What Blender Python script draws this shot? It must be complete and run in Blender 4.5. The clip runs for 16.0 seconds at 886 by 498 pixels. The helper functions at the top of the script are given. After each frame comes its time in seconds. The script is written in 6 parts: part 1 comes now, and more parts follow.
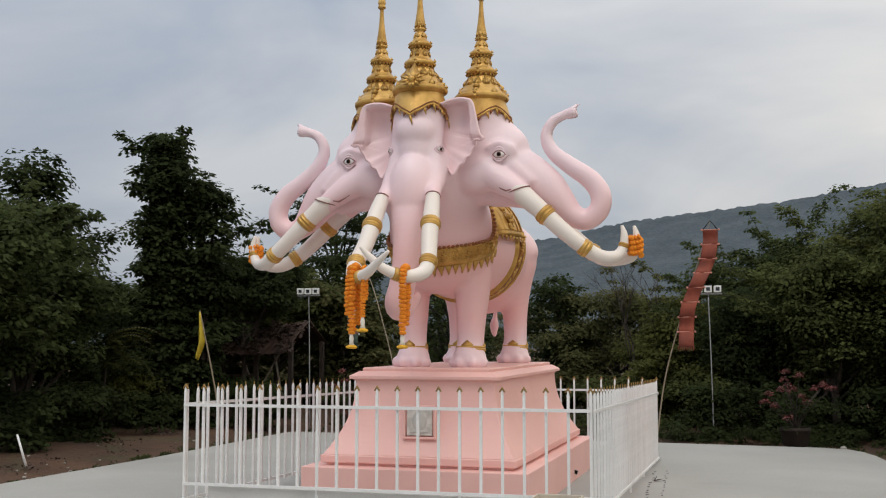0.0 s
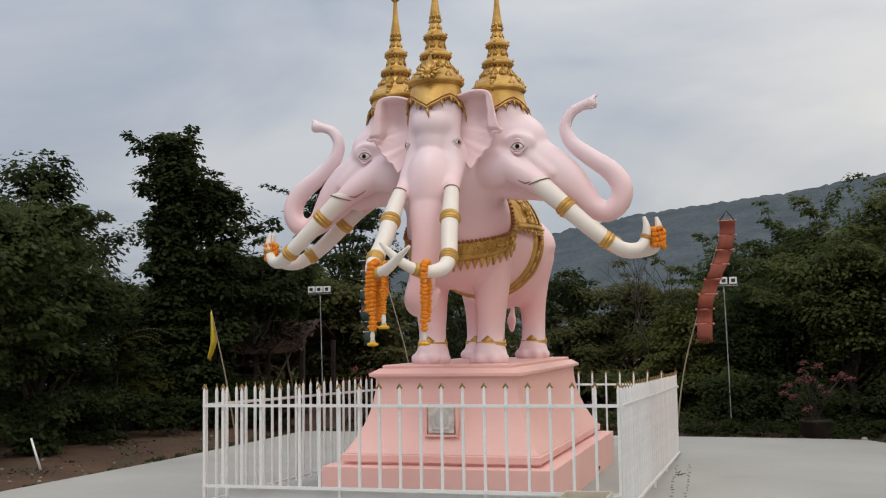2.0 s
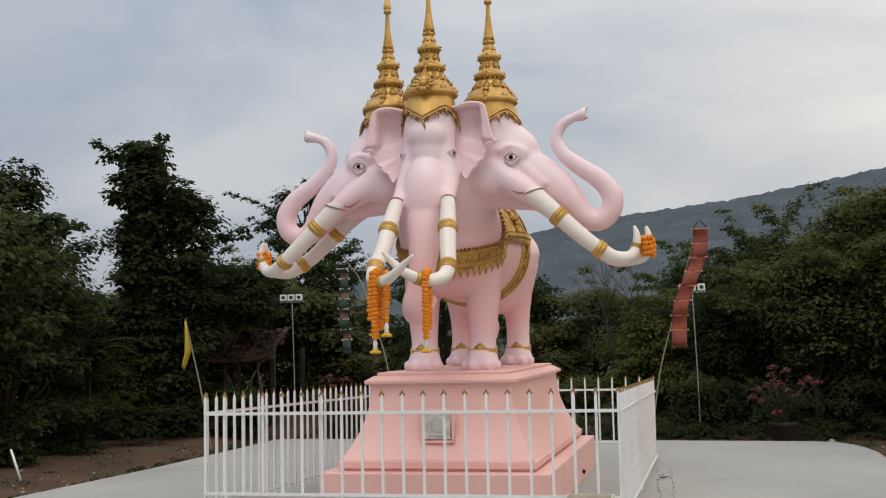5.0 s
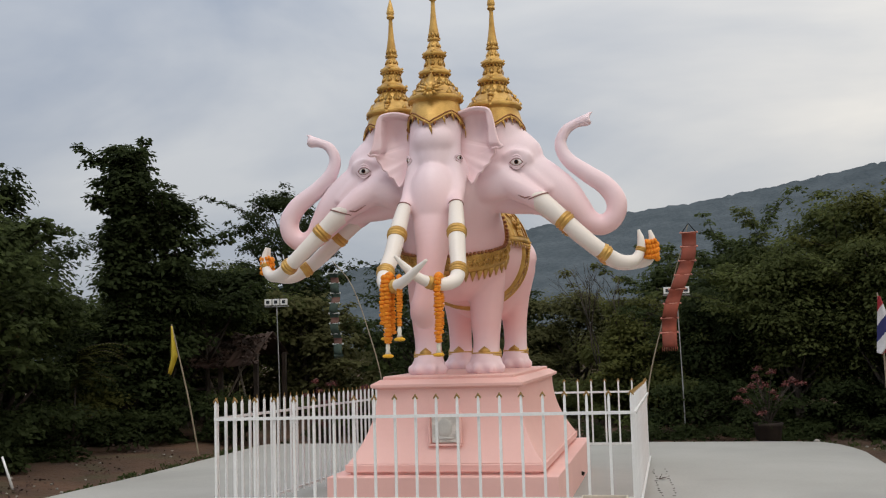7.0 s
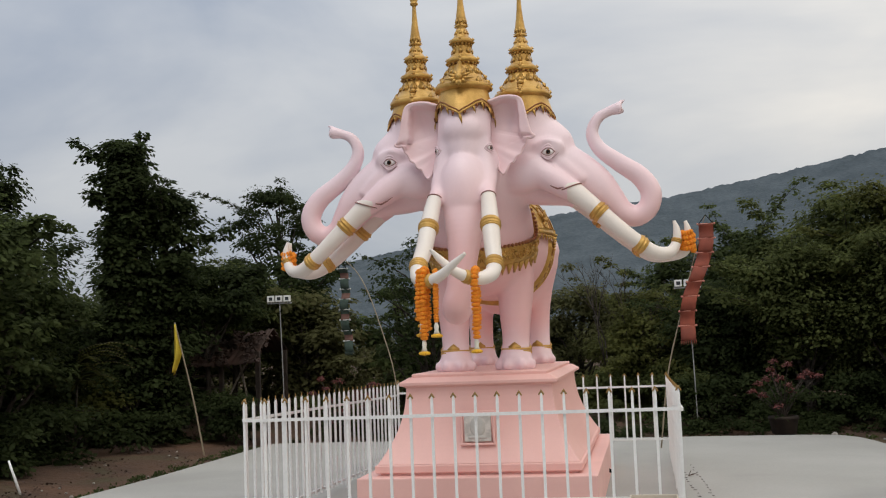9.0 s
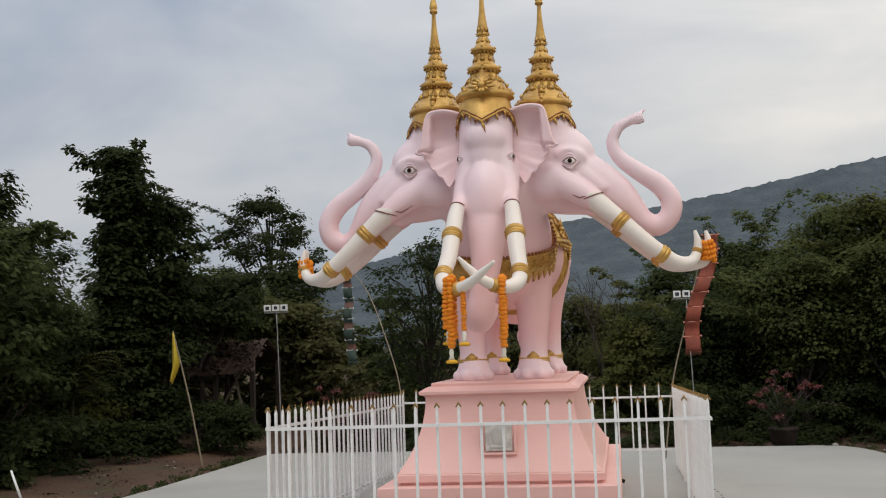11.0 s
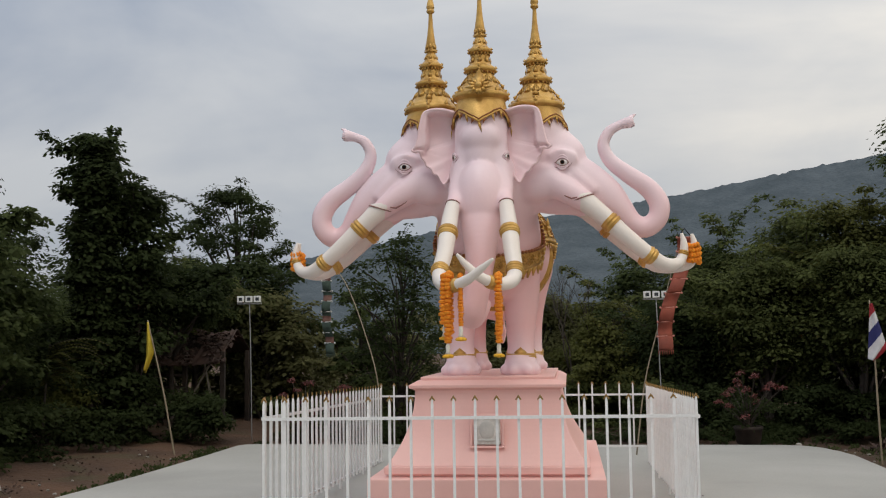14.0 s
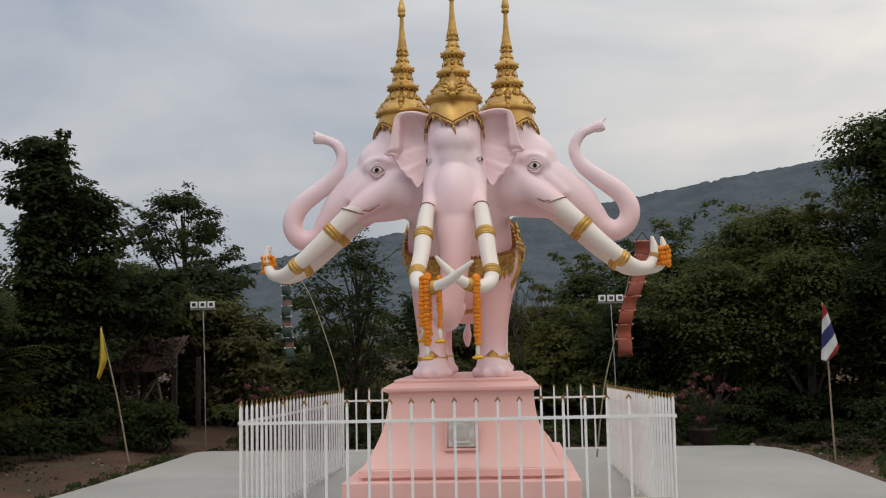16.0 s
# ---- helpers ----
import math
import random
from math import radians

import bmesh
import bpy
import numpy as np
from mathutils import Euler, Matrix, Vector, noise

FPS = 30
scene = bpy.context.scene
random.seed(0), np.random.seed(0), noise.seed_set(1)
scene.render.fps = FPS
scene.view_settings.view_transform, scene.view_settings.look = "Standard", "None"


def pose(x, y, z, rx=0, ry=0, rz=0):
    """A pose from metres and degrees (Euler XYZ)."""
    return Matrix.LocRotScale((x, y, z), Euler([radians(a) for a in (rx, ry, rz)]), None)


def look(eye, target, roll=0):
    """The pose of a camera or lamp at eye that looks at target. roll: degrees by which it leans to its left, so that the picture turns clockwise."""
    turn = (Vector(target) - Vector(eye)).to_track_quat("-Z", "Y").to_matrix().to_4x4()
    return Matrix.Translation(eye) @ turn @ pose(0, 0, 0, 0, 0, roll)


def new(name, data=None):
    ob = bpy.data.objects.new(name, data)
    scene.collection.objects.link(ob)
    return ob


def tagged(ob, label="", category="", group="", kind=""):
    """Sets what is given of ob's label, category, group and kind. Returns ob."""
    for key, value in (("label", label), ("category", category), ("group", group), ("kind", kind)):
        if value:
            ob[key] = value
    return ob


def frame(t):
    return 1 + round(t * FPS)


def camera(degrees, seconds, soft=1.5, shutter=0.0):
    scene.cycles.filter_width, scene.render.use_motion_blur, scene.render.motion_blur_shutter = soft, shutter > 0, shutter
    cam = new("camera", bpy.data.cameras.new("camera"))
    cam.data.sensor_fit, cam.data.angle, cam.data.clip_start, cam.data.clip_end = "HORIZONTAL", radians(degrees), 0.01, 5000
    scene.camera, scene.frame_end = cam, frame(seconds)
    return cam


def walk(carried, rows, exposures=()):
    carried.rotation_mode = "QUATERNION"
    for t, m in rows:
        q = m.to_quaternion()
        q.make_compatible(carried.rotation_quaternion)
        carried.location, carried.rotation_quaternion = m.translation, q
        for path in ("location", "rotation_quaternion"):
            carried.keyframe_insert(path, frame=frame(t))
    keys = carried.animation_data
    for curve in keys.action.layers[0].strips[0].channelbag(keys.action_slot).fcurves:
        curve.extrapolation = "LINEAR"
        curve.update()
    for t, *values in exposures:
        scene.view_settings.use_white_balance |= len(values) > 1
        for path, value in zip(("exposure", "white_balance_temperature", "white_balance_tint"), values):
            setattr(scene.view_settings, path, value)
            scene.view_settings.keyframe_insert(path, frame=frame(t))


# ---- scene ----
cam = camera(44.6, 16.0, soft=1.15)
PATH = [
    (0, (3.106, -10.719, 1.612), (2.549, -8.805, 1.777), 0.0),
    (0.5, (3.052, -10.667, 1.609), (2.486, -8.756, 1.775), -0.3),
    (1, (3.028, -10.599, 1.616), (2.455, -8.69, 1.779), -0.7),
    (1.5, (2.996, -10.594, 1.617), (2.424, -8.684, 1.777), -1.0),
    (2, (2.919, -10.61, 1.607), (2.356, -8.698, 1.766), -0.9),
    (2.5, (2.796, -10.656, 1.61), (2.248, -8.739, 1.767), -0.8),
    (3, (2.705, -10.676, 1.603), (2.169, -8.756, 1.763), -0.8),
    (3.5, (2.656, -10.684, 1.598), (2.126, -8.762, 1.763), -0.8),
    (4, (2.622, -10.708, 1.584), (2.103, -8.784, 1.755), -0.9),
    (4.5, (2.584, -10.805, 1.61), (2.09, -8.875, 1.78), -1.1),
    (7, (2.12, -11.052, 1.631), (1.721, -9.1, 1.806), -1.6),
    (7.5, (2.0, -10.983, 1.625), (1.608, -9.029, 1.8), -1.7),
    (8, (1.876, -10.933, 1.639), (1.492, -8.978, 1.81), -1.9),
    (8.5, (1.771, -10.843, 1.646), (1.393, -8.886, 1.815), -2.1),
    (9, (1.586, -10.832, 1.656), (1.224, -8.872, 1.821), -2.2),
    (11.5, (1.057, -10.874, 1.647), (0.755, -8.906, 1.835), -1.7),
    (12, (0.971, -10.839, 1.69), (0.682, -8.869, 1.879), -1.3),
    (12.5, (0.932, -10.959, 1.684), (0.66, -8.986, 1.872), -1.0),
    (13, (0.89, -11.089, 1.664), (0.636, -9.113, 1.846), -0.8),
    (13.5, (0.843, -11.101, 1.656), (0.601, -9.124, 1.833), -0.8),
    (14, (0.792, -11.099, 1.653), (0.564, -9.119, 1.826), -0.8),
    (14.5, (0.731, -11.103, 1.639), (0.522, -9.121, 1.813), -0.9),
    (15, (0.637, -11.107, 1.632), (0.455, -9.123, 1.809), -1.0),
    (15.5, (0.558, -11.125, 1.622), (0.408, -9.138, 1.803), -1.2),
    (16, (0.435, -11.137, 1.623), (0.325, -9.148, 1.806), -1.2),
]
walk(cam, [(t, look(e, g, r)) for t, e, g, r in PATH], [(0, 0.0), (9, -0.02), (12.5, -0.06), (16, -0.15)])

# ---------------------------------------------------------------- sky and light
world = bpy.data.worlds.new("overcast_sky")
scene.world = world
world.use_nodes = True
wn, wl = world.node_tree.nodes, world.node_tree.links
wn.clear()


def wnode(kind, **inputs):
    n = wn.new(kind)
    for k, v in inputs.items():
        n.inputs[k].default_value = v
    return n


SUN_ELEV, SUN_ROT = radians(62), radians(189)
w_co = wn.new("ShaderNodeTexCoord")
w_sep = wn.new("ShaderNodeSeparateXYZ")
wl.new(w_co.outputs["Generated"], w_sep.inputs[0])
# cloud sheet: direction projected on a flat layer overhead
w_z = wn.new("ShaderNodeMath"); w_z.operation = "MAXIMUM"; w_z.inputs[1].default_value = 0.0
wl.new(w_sep.outputs[2], w_z.inputs[0])
w_den = wn.new("ShaderNodeMath"); w_den.operation = "ADD"; w_den.inputs[1].default_value = 0.34
wl.new(w_z.outputs[0], w_den.inputs[0])
w_px = wn.new("ShaderNodeMath"); w_px.operation = "DIVIDE"
w_py = wn.new("ShaderNodeMath"); w_py.operation = "DIVIDE"
wl.new(w_sep.outputs[0], w_px.inputs[0]); wl.new(w_den.outputs[0], w_px.inputs[1])
wl.new(w_sep.outputs[1], w_py.inputs[0]); wl.new(w_den.outputs[0], w_py.inputs[1])
w_comb = wn.new("ShaderNodeCombineXYZ")
wl.new(w_px.outputs[0], w_comb.inputs[0]); wl.new(w_py.outputs[0], w_comb.inputs[1])
w_n0 = wnode("ShaderNodeTexNoise", Scale=1.5, Detail=6.0, Roughness=0.52, Distortion=0.5)
wl.new(w_comb.outputs[0], w_n0.inputs["Vector"])
# long low streaks under it
w_sq = wn.new("ShaderNodeMapping"); w_sq.inputs["Scale"].default_value = (1.5, 1.5, 4.2)
wl.new(w_co.outputs["Generated"], w_sq.inputs["Vector"])
w_ns = wnode("ShaderNodeTexNoise", Scale=1.35, Detail=5.0, Roughness=0.5, Distortion=0.7)
wl.new(w_sq.outputs[0], w_ns.inputs["Vector"])
w_n1 = wn.new("ShaderNodeMix"); w_n1.data_type = "FLOAT"; w_n1.inputs["Factor"].default_value = 0.5
wl.new(w_n0.outputs["Fac"], w_n1.inputs[2]); wl.new(w_ns.outputs["Fac"], w_n1.inputs[3])
w_ramp = wn.new("ShaderNodeValToRGB")
w_ramp.color_ramp.elements[0].position, w_ramp.color_ramp.elements[1].position = 0.38, 0.62
w_ramp.color_ramp.elements[0].color = (0.40, 0.428, 0.472, 1)
w_ramp.color_ramp.elements[1].color = (0.70, 0.675, 0.635, 1)
wl.new(w_n1.outputs[0], w_ramp.inputs[0])
# thinner, paler and warmer cloud on the east side
w_side = wn.new("ShaderNodeMapRange")
w_side.interpolation_type = "SMOOTHSTEP"
w_side.inputs["From Min"].default_value, w_side.inputs["From Max"].default_value = -0.25, 0.6
wl.new(w_sep.outputs[0], w_side.inputs["Value"])
w_warm = wn.new("ShaderNodeMix"); w_warm.data_type = "RGBA"; w_warm.blend_type = "MULTIPLY"
w_warm.inputs["Factor"].default_value = 1.0
w_tint = wn.new("ShaderNodeMix"); w_tint.data_type = "RGBA"
w_tint.inputs[6].default_value = (0.91, 0.972, 1.075, 1)
w_tint.inputs[7].default_value = (1.88, 1.78, 1.61, 1)
wl.new(w_side.outputs[0], w_tint.inputs["Factor"])
wl.new(w_ramp.outputs[0], w_warm.inputs[6]); wl.new(w_tint.outputs[2], w_warm.inputs[7])
# overcast sky is about three times brighter overhead than at the horizon
w_gain = wn.new("ShaderNodeMath"); w_gain.operation = "MULTIPLY_ADD"
w_gain.inputs[1].default_value, w_gain.inputs[2].default_value = 0.95, 0.83
wl.new(w_z.outputs[0], w_gain.inputs[0])
w_sky = wn.new("ShaderNodeTexSky")
w_sky.sky_type, w_sky.sun_disc = "NISHITA", False
w_sky.sun_elevation, w_sky.sun_rotation = SUN_ELEV, SUN_ROT
w_bg_cloud = wn.new("ShaderNodeBackground")
wl.new(w_warm.outputs[2], w_bg_cloud.inputs["Color"]); wl.new(w_gain.outputs[0], w_bg_cloud.inputs["Strength"])
w_bg_sky = wnode("ShaderNodeBackground", Strength=0.05)
wl.new(w_sky.outputs[0], w_bg_sky.inputs["Color"])
w_mix = wnode("ShaderNodeMixShader", Fac=0.9)
w_out = wn.new("ShaderNodeOutputWorld")
wl.new(w_bg_sky.outputs[0], w_mix.inputs[1]); wl.new(w_bg_cloud.outputs[0], w_mix.inputs[2])
wl.new(w_mix.outputs[0], w_out.inputs[0])

sun = new("sun", bpy.data.lights.new("sun", "SUN"))
sun.data.energy, sun.data.angle, sun.data.color = 0.75, radians(25), (1.0, 0.96, 0.9)
sun.matrix_world = look((-1, -6.2, 11.6), (0, 0, 0))


# ---------------------------------------------------------------- materials
def mat(name, base, rough=0.6, metal=0.0, vary=None, scale=6.0, fine=60.0, bump=0.15, dist=0.01,
        island=0.0, stain=None, spec=0.5, coords="Object", objrand=0.0, contrast=(0.35, 0.7), translucent=0.0, grit=(0.86, 1.1)):
    """A surface with two scales of colour variation, fine relief and, if asked, stains and piece-to-piece variation."""
    m = bpy.data.materials.new(name)
    m.use_nodes = True
    n, l = m.node_tree.nodes, m.node_tree.links
    b = n["Principled BSDF"]
    b.inputs["Roughness"].default_value = rough
    b.inputs["Metallic"].default_value = metal
    b.inputs["Specular IOR Level"].default_value = spec
    co = n.new("ShaderNodeTexCoord")
    vec = co.outputs[coords]
    vary = vary or tuple(c * 0.82 for c in base)
    n1 = n.new("ShaderNodeTexNoise"); n1.inputs["Scale"].default_value = scale; n1.inputs["Detail"].default_value = 5
    n2 = n.new("ShaderNodeTexNoise"); n2.inputs["Scale"].default_value = fine; n2.inputs["Detail"].default_value = 4
    l.new(vec, n1.inputs["Vector"]); l.new(vec, n2.inputs["Vector"])
    r = n.new("ShaderNodeValToRGB")
    r.color_ramp.elements[0].position, r.color_ramp.elements[1].position = contrast
    r.color_ramp.elements[0].color, r.color_ramp.elements[1].color = (*vary, 1), (*base, 1)
    l.new(n1.outputs["Fac"], r.inputs[0])
    grain = n.new("ShaderNodeMapRange")
    grain.inputs["To Min"].default_value, grain.inputs["To Max"].default_value = grit
    l.new(n2.outputs["Fac"], grain.inputs["Value"])
    mul = n.new("ShaderNodeMix"); mul.data_type = "RGBA"; mul.blend_type = "MULTIPLY"; mul.inputs["Factor"].default_value = 1
    l.new(r.outputs[0], mul.inputs[6]); l.new(grain.outputs[0], mul.inputs[7])
    col = mul.outputs[2]
    if stain:
        sc, colour, amount = stain
        n3 = n.new("ShaderNodeTexNoise"); n3.inputs["Scale"].default_value = sc; n3.inputs["Detail"].default_value = 7
        n3.inputs["Distortion"].default_value = 0.8
        l.new(vec, n3.inputs["Vector"])
        r3 = n.new("ShaderNodeValToRGB")
        r3.color_ramp.elements[0].position, r3.color_ramp.elements[1].position = 0.55, 0.75
        r3.color_ramp.elements[0].color, r3.color_ramp.elements[1].color = (0, 0, 0, 1), (amount, amount, amount, 1)
        l.new(n3.outputs["Fac"], r3.inputs[0])
        mx = n.new("ShaderNodeMix"); mx.data_type = "RGBA"; mx.inputs[7].default_value = (*colour, 1)
        l.new(r3.outputs[0], mx.inputs["Factor"]); l.new(col, mx.inputs[6])
        col = mx.outputs[2]
    if island or objrand:
        src = n.new("ShaderNodeNewGeometry").outputs["Random Per Island"] if island else n.new("ShaderNodeObjectInfo").outputs["Random"]
        amt = island or objrand
        mr = n.new("ShaderNodeMapRange")
        mr.inputs["To Min"].default_value, mr.inputs["To Max"].default_value = 1 - amt, 1 + amt
        l.new(src, mr.inputs["Value"])
        m2 = n.new("ShaderNodeMix"); m2.data_type = "RGBA"; m2.blend_type = "MULTIPLY"; m2.inputs["Factor"].default_value = 1
        l.new(col, m2.inputs[6]); l.new(mr.outputs[0], m2.inputs[7])
        col = m2.outputs[2]
    l.new(col, b.inputs["Base Color"])
    if bump:
        bp = n.new("ShaderNodeBump"); bp.inputs["Strength"].default_value = bump; bp.inputs["Distance"].default_value = dist
        l.new(n2.outputs["Fac"], bp.inputs["Height"]); l.new(bp.outputs[0], b.inputs["Normal"])
    if translucent:
        tr = n.new("ShaderNodeBsdfTranslucent"); l.new(col, tr.inputs["Color"])
        ms = n.new("ShaderNodeMixShader"); ms.inputs[0].default_value = translucent
        out = n["Material Output"]
        l.new(b.outputs[0], ms.inputs[1]); l.new(tr.outputs[0], ms.inputs[2]); l.new(ms.outputs[0], out.inputs[0])
    return m


def two_height_paint(name, low, high, z0, z1, rough):
    """Sprayed paint that goes over from one tone to another with height, as on the statue."""
    m = mat(name, high, rough, vary=tuple(c * 0.95 for c in high), scale=2.2, fine=45, bump=0.04, dist=0.005, grit=(0.96, 1.03))
    n, l = m.node_tree.nodes, m.node_tree.links
    b = n["Principled BSDF"]
    old = b.inputs["Base Color"].links[0].from_socket
    co = n.new("ShaderNodeTexCoord"); sep = n.new("ShaderNodeSeparateXYZ"); l.new(co.outputs["Object"], sep.inputs[0])
    nz = n.new("ShaderNodeTexNoise"); nz.inputs["Scale"].default_value = 1.6
    l.new(co.outputs["Object"], nz.inputs["Vector"])
    add = n.new("ShaderNodeMath"); add.operation = "MULTIPLY_ADD"; add.inputs[1].default_value = 0.5
    l.new(nz.outputs["Fac"], add.inputs[0]); l.new(sep.outputs[2], add.inputs[2])
    mr = n.new("ShaderNodeMapRange")
    mr.inputs["From Min"].default_value, mr.inputs["From Max"].default_value = z0 + 0.25, z1 + 0.25
    l.new(add.outputs[0], mr.inputs["Value"])
    mx = n.new("ShaderNodeMix"); mx.data_type = "RGBA"; mx.inputs[6].default_value = (*low, 1)
    feet = n.new("ShaderNodeMapRange")
    feet.inputs["From Min"].default_value, feet.inputs["From Max"].default_value = 1.75, 2.1
    feet.inputs["To Min"].default_value, feet.inputs["To Max"].default_value = 0.85, 0.0
    l.new(add.outputs[0], feet.inputs["Value"])
    top = n.new("ShaderNodeMath"); top.operation = "MAXIMUM"
    l.new(mr.outputs[0], top.inputs[0]); l.new(feet.outputs[0], top.inputs[1])
    l.new(top.outputs[0], mx.inputs["Factor"]); l.new(old, mx.inputs[7])
    l.new(mx.outputs[2], b.inputs["Base Color"])
    return m


M_SKIN = two_height_paint("pale_pink_paint", (0.865, 0.530, 0.525), (0.880, 0.700, 0.742), 2.3, 3.35, 0.36)
M_EAR = mat("ear_pink_paint", (0.86, 0.66, 0.685), 0.42, vary=(0.84, 0.60, 0.615), scale=4, bump=0.02, grit=(0.97, 1.02))
M_PLAQUEMARK = mat("marble_marks", (0.56, 0.54, 0.50), 0.5, bump=0.1)
M_TUSK = mat("cream_white_paint", (0.83, 0.765, 0.71), 0.33, vary=(0.79, 0.715, 0.645), scale=3, bump=0.03, grit=(0.96, 1.03))
M_GOLD = mat("gold_paint", (0.70, 0.43, 0.12), 0.36, metal=0.40, vary=(0.47, 0.26, 0.058), scale=8, fine=90, bump=0.30, dist=0.008)
M_GOLD_RED = mat("red_ground_gold", (0.27, 0.095, 0.03), 0.5, metal=0.2, vary=(0.30, 0.11, 0.035), scale=20)
M_EYE = mat("eye_white", (0.90, 0.87, 0.86), 0.25, bump=0)
M_BLACK = mat("pupil_black", (0.006, 0.005, 0.005), 0.6, bump=0, spec=0.15)
M_LINE = mat("painted_groove", (0.30, 0.13, 0.11), 0.6, bump=0)
M_PLINTH = mat("salmon_pink_paint", (0.84, 0.508, 0.462), 0.55, vary=(0.80, 0.47, 0.425), scale=1.7, fine=70, bump=0.05, grit=(0.95, 1.04),
               stain=(1.3, (0.66, 0.39, 0.36), 0.25))
M_PLAQUE = mat("grey_marble", (0.68, 0.64, 0.59), 0.35, vary=(0.50, 0.47, 0.43), scale=16, fine=70, bump=0.4, contrast=(0.4, 0.62))
M_FENCE = mat("white_enamel", (0.80, 0.80, 0.80), 0.4, vary=(0.74, 0.74, 0.73), scale=3, fine=50, bump=0.05, objrand=0.04)
M_FINIAL = mat("gold_finial_paint", (0.33, 0.20, 0.06), 0.45, metal=0.4, bump=0.1)
M_CONC = mat("pale_concrete", (0.39, 0.385, 0.362), 0.75, vary=(0.33, 0.325, 0.303), scale=0.55, fine=45, bump=0.25, dist=0.004,
             stain=(0.45, (0.28, 0.275, 0.26), 0.75))
M_KERB = mat("worn_white_kerb_paint", (0.60, 0.59, 0.57), 0.7, vary=(0.50, 0.49, 0.47), scale=3, fine=60, bump=0.2, dist=0.004)
M_DIRT = mat("brown_dirt", (0.112, 0.057, 0.031), 0.95, vary=(0.052, 0.028, 0.016), scale=0.9, fine=14, bump=0.8, dist=0.05,
             stain=(0.7, (0.05, 0.055, 0.02), 0.9))
# distance haze is mixed into the hill's blue-grey base colour
M_HILL = mat("haze_tinted_forest", (0.104, 0.124, 0.140), 1.0, vary=(0.076, 0.093, 0.106), scale=0.12, fine=0.9, bump=0.5, dist=1.2, spec=0, grit=(0.72, 1.25))
M_BARK = mat("bark", (0.06, 0.046, 0.035), 0.9, vary=(0.03, 0.023, 0.018), scale=9, fine=50, bump=0.7, dist=0.02)
# clump-sized noise puts lit tops and shaded gaps of foliage into the colour
M_LEAF_DARK = mat("dark_leaves", (0.054, 0.072, 0.027), 0.7, vary=(0.034, 0.047, 0.018), scale=1.6, contrast=(0.40, 0.62), bump=0, island=0.12, spec=0.08, translucent=0.55)
M_LEAF_MID = mat("green_leaves", (0.096, 0.122, 0.044), 0.7, vary=(0.054, 0.071, 0.027), scale=1.5, contrast=(0.40, 0.62), bump=0, island=0.12, spec=0.08, translucent=0.55)
M_LEAF_OLIVE = mat("olive_leaves", (0.133, 0.154, 0.053), 0.7, vary=(0.079, 0.094, 0.033), scale=1.4, contrast=(0.40, 0.62), bump=0, island=0.12, spec=0.08, translucent=0.55)
M_LEAF_YELLOW = mat("yellow_green_leaves", (0.152, 0.158, 0.048), 0.7, vary=(0.088, 0.095, 0.030), scale=1.2, contrast=(0.40, 0.62), bump=0, island=0.12, spec=0.08, translucent=0.55)
# leaf colour lightened to carry the haze over the farther scrub
M_LEAF_HAZE = mat("haze_paled_leaves", (0.150, 0.150, 0.066), 0.8, vary=(0.098, 0.098, 0.042), scale=0.8, contrast=(0.40, 0.62), bump=0, island=0.12, spec=0.05, translucent=0.55)
M_PETAL = mat("bougainvillea_bracts", (0.165, 0.042, 0.036), 0.7, vary=(0.09, 0.024, 0.020), bump=0, island=0.4, translucent=0.2)
M_PINKPETAL = mat("pale_pink_bracts", (0.24, 0.105, 0.092), 0.7, bump=0, island=0.3, translucent=0.2)
M_BAMBOO = mat("weathered_bamboo", (0.30, 0.25, 0.17), 0.6, vary=(0.20, 0.16, 0.11), scale=8)
M_STEEL = mat("galvanised_steel", (0.42, 0.42, 0.42), 0.45, metal=0.7, vary=(0.32, 0.32, 0.32), scale=10)
M_LAMPWHITE = mat("lamp_housing_white", (0.78, 0.78, 0.76), 0.4, bump=0)
M_GLASS_DARK = mat("dark_lamp_glass", (0.05, 0.055, 0.06), 0.12, bump=0)
M_YELLOW = mat("yellow_flag_cloth", (0.72, 0.56, 0.06), 0.8, vary=(0.6, 0.45, 0.04), scale=8, bump=0.2, translucent=0.3)
M_RED = mat("brick_red_cloth", (0.34, 0.085, 0.050), 0.85, vary=(0.22, 0.062, 0.042), scale=5, fine=120, bump=0.3, translucent=0.2)
M_REDPALE = mat("pale_red_bar", (0.60, 0.26, 0.20), 0.8, bump=0)
M_GREENCLOTH = mat("grey_green_cloth", (0.052, 0.085, 0.065), 0.85, vary=(0.03, 0.05, 0.04), scale=12, bump=0.3, translucent=0.25)
M_GREYBAR = mat("grey_cloth_bar", (0.42, 0.44, 0.42), 0.8, bump=0)
M_REDDULL = mat("dull_red_cloth", (0.13, 0.065, 0.050), 0.85, bump=0.2)
M_FLAGRED = mat("flag_red", (0.42, 0.03, 0.045), 0.8, bump=0.2, translucent=0.2)
M_FLAGWHITE = mat("flag_white", (0.72, 0.72, 0.74), 0.8, bump=0.2, translucent=0.2)
M_FLAGBLUE = mat("flag_blue", (0.03, 0.035, 0.16), 0.8, bump=0.2, translucent=0.2)
M_MARIGOLD = mat("marigold_orange", (0.95, 0.36, 0.018), 0.75, vary=(0.88, 0.25, 0.012), scale=40, fine=160, bump=0.8, dist=0.008)
M_MARIYELLOW = mat("marigold_yellow", (0.85, 0.48, 0.03), 0.75, vary=(0.72, 0.36, 0.02), scale=40, fine=160, bump=0.8, dist=0.008)
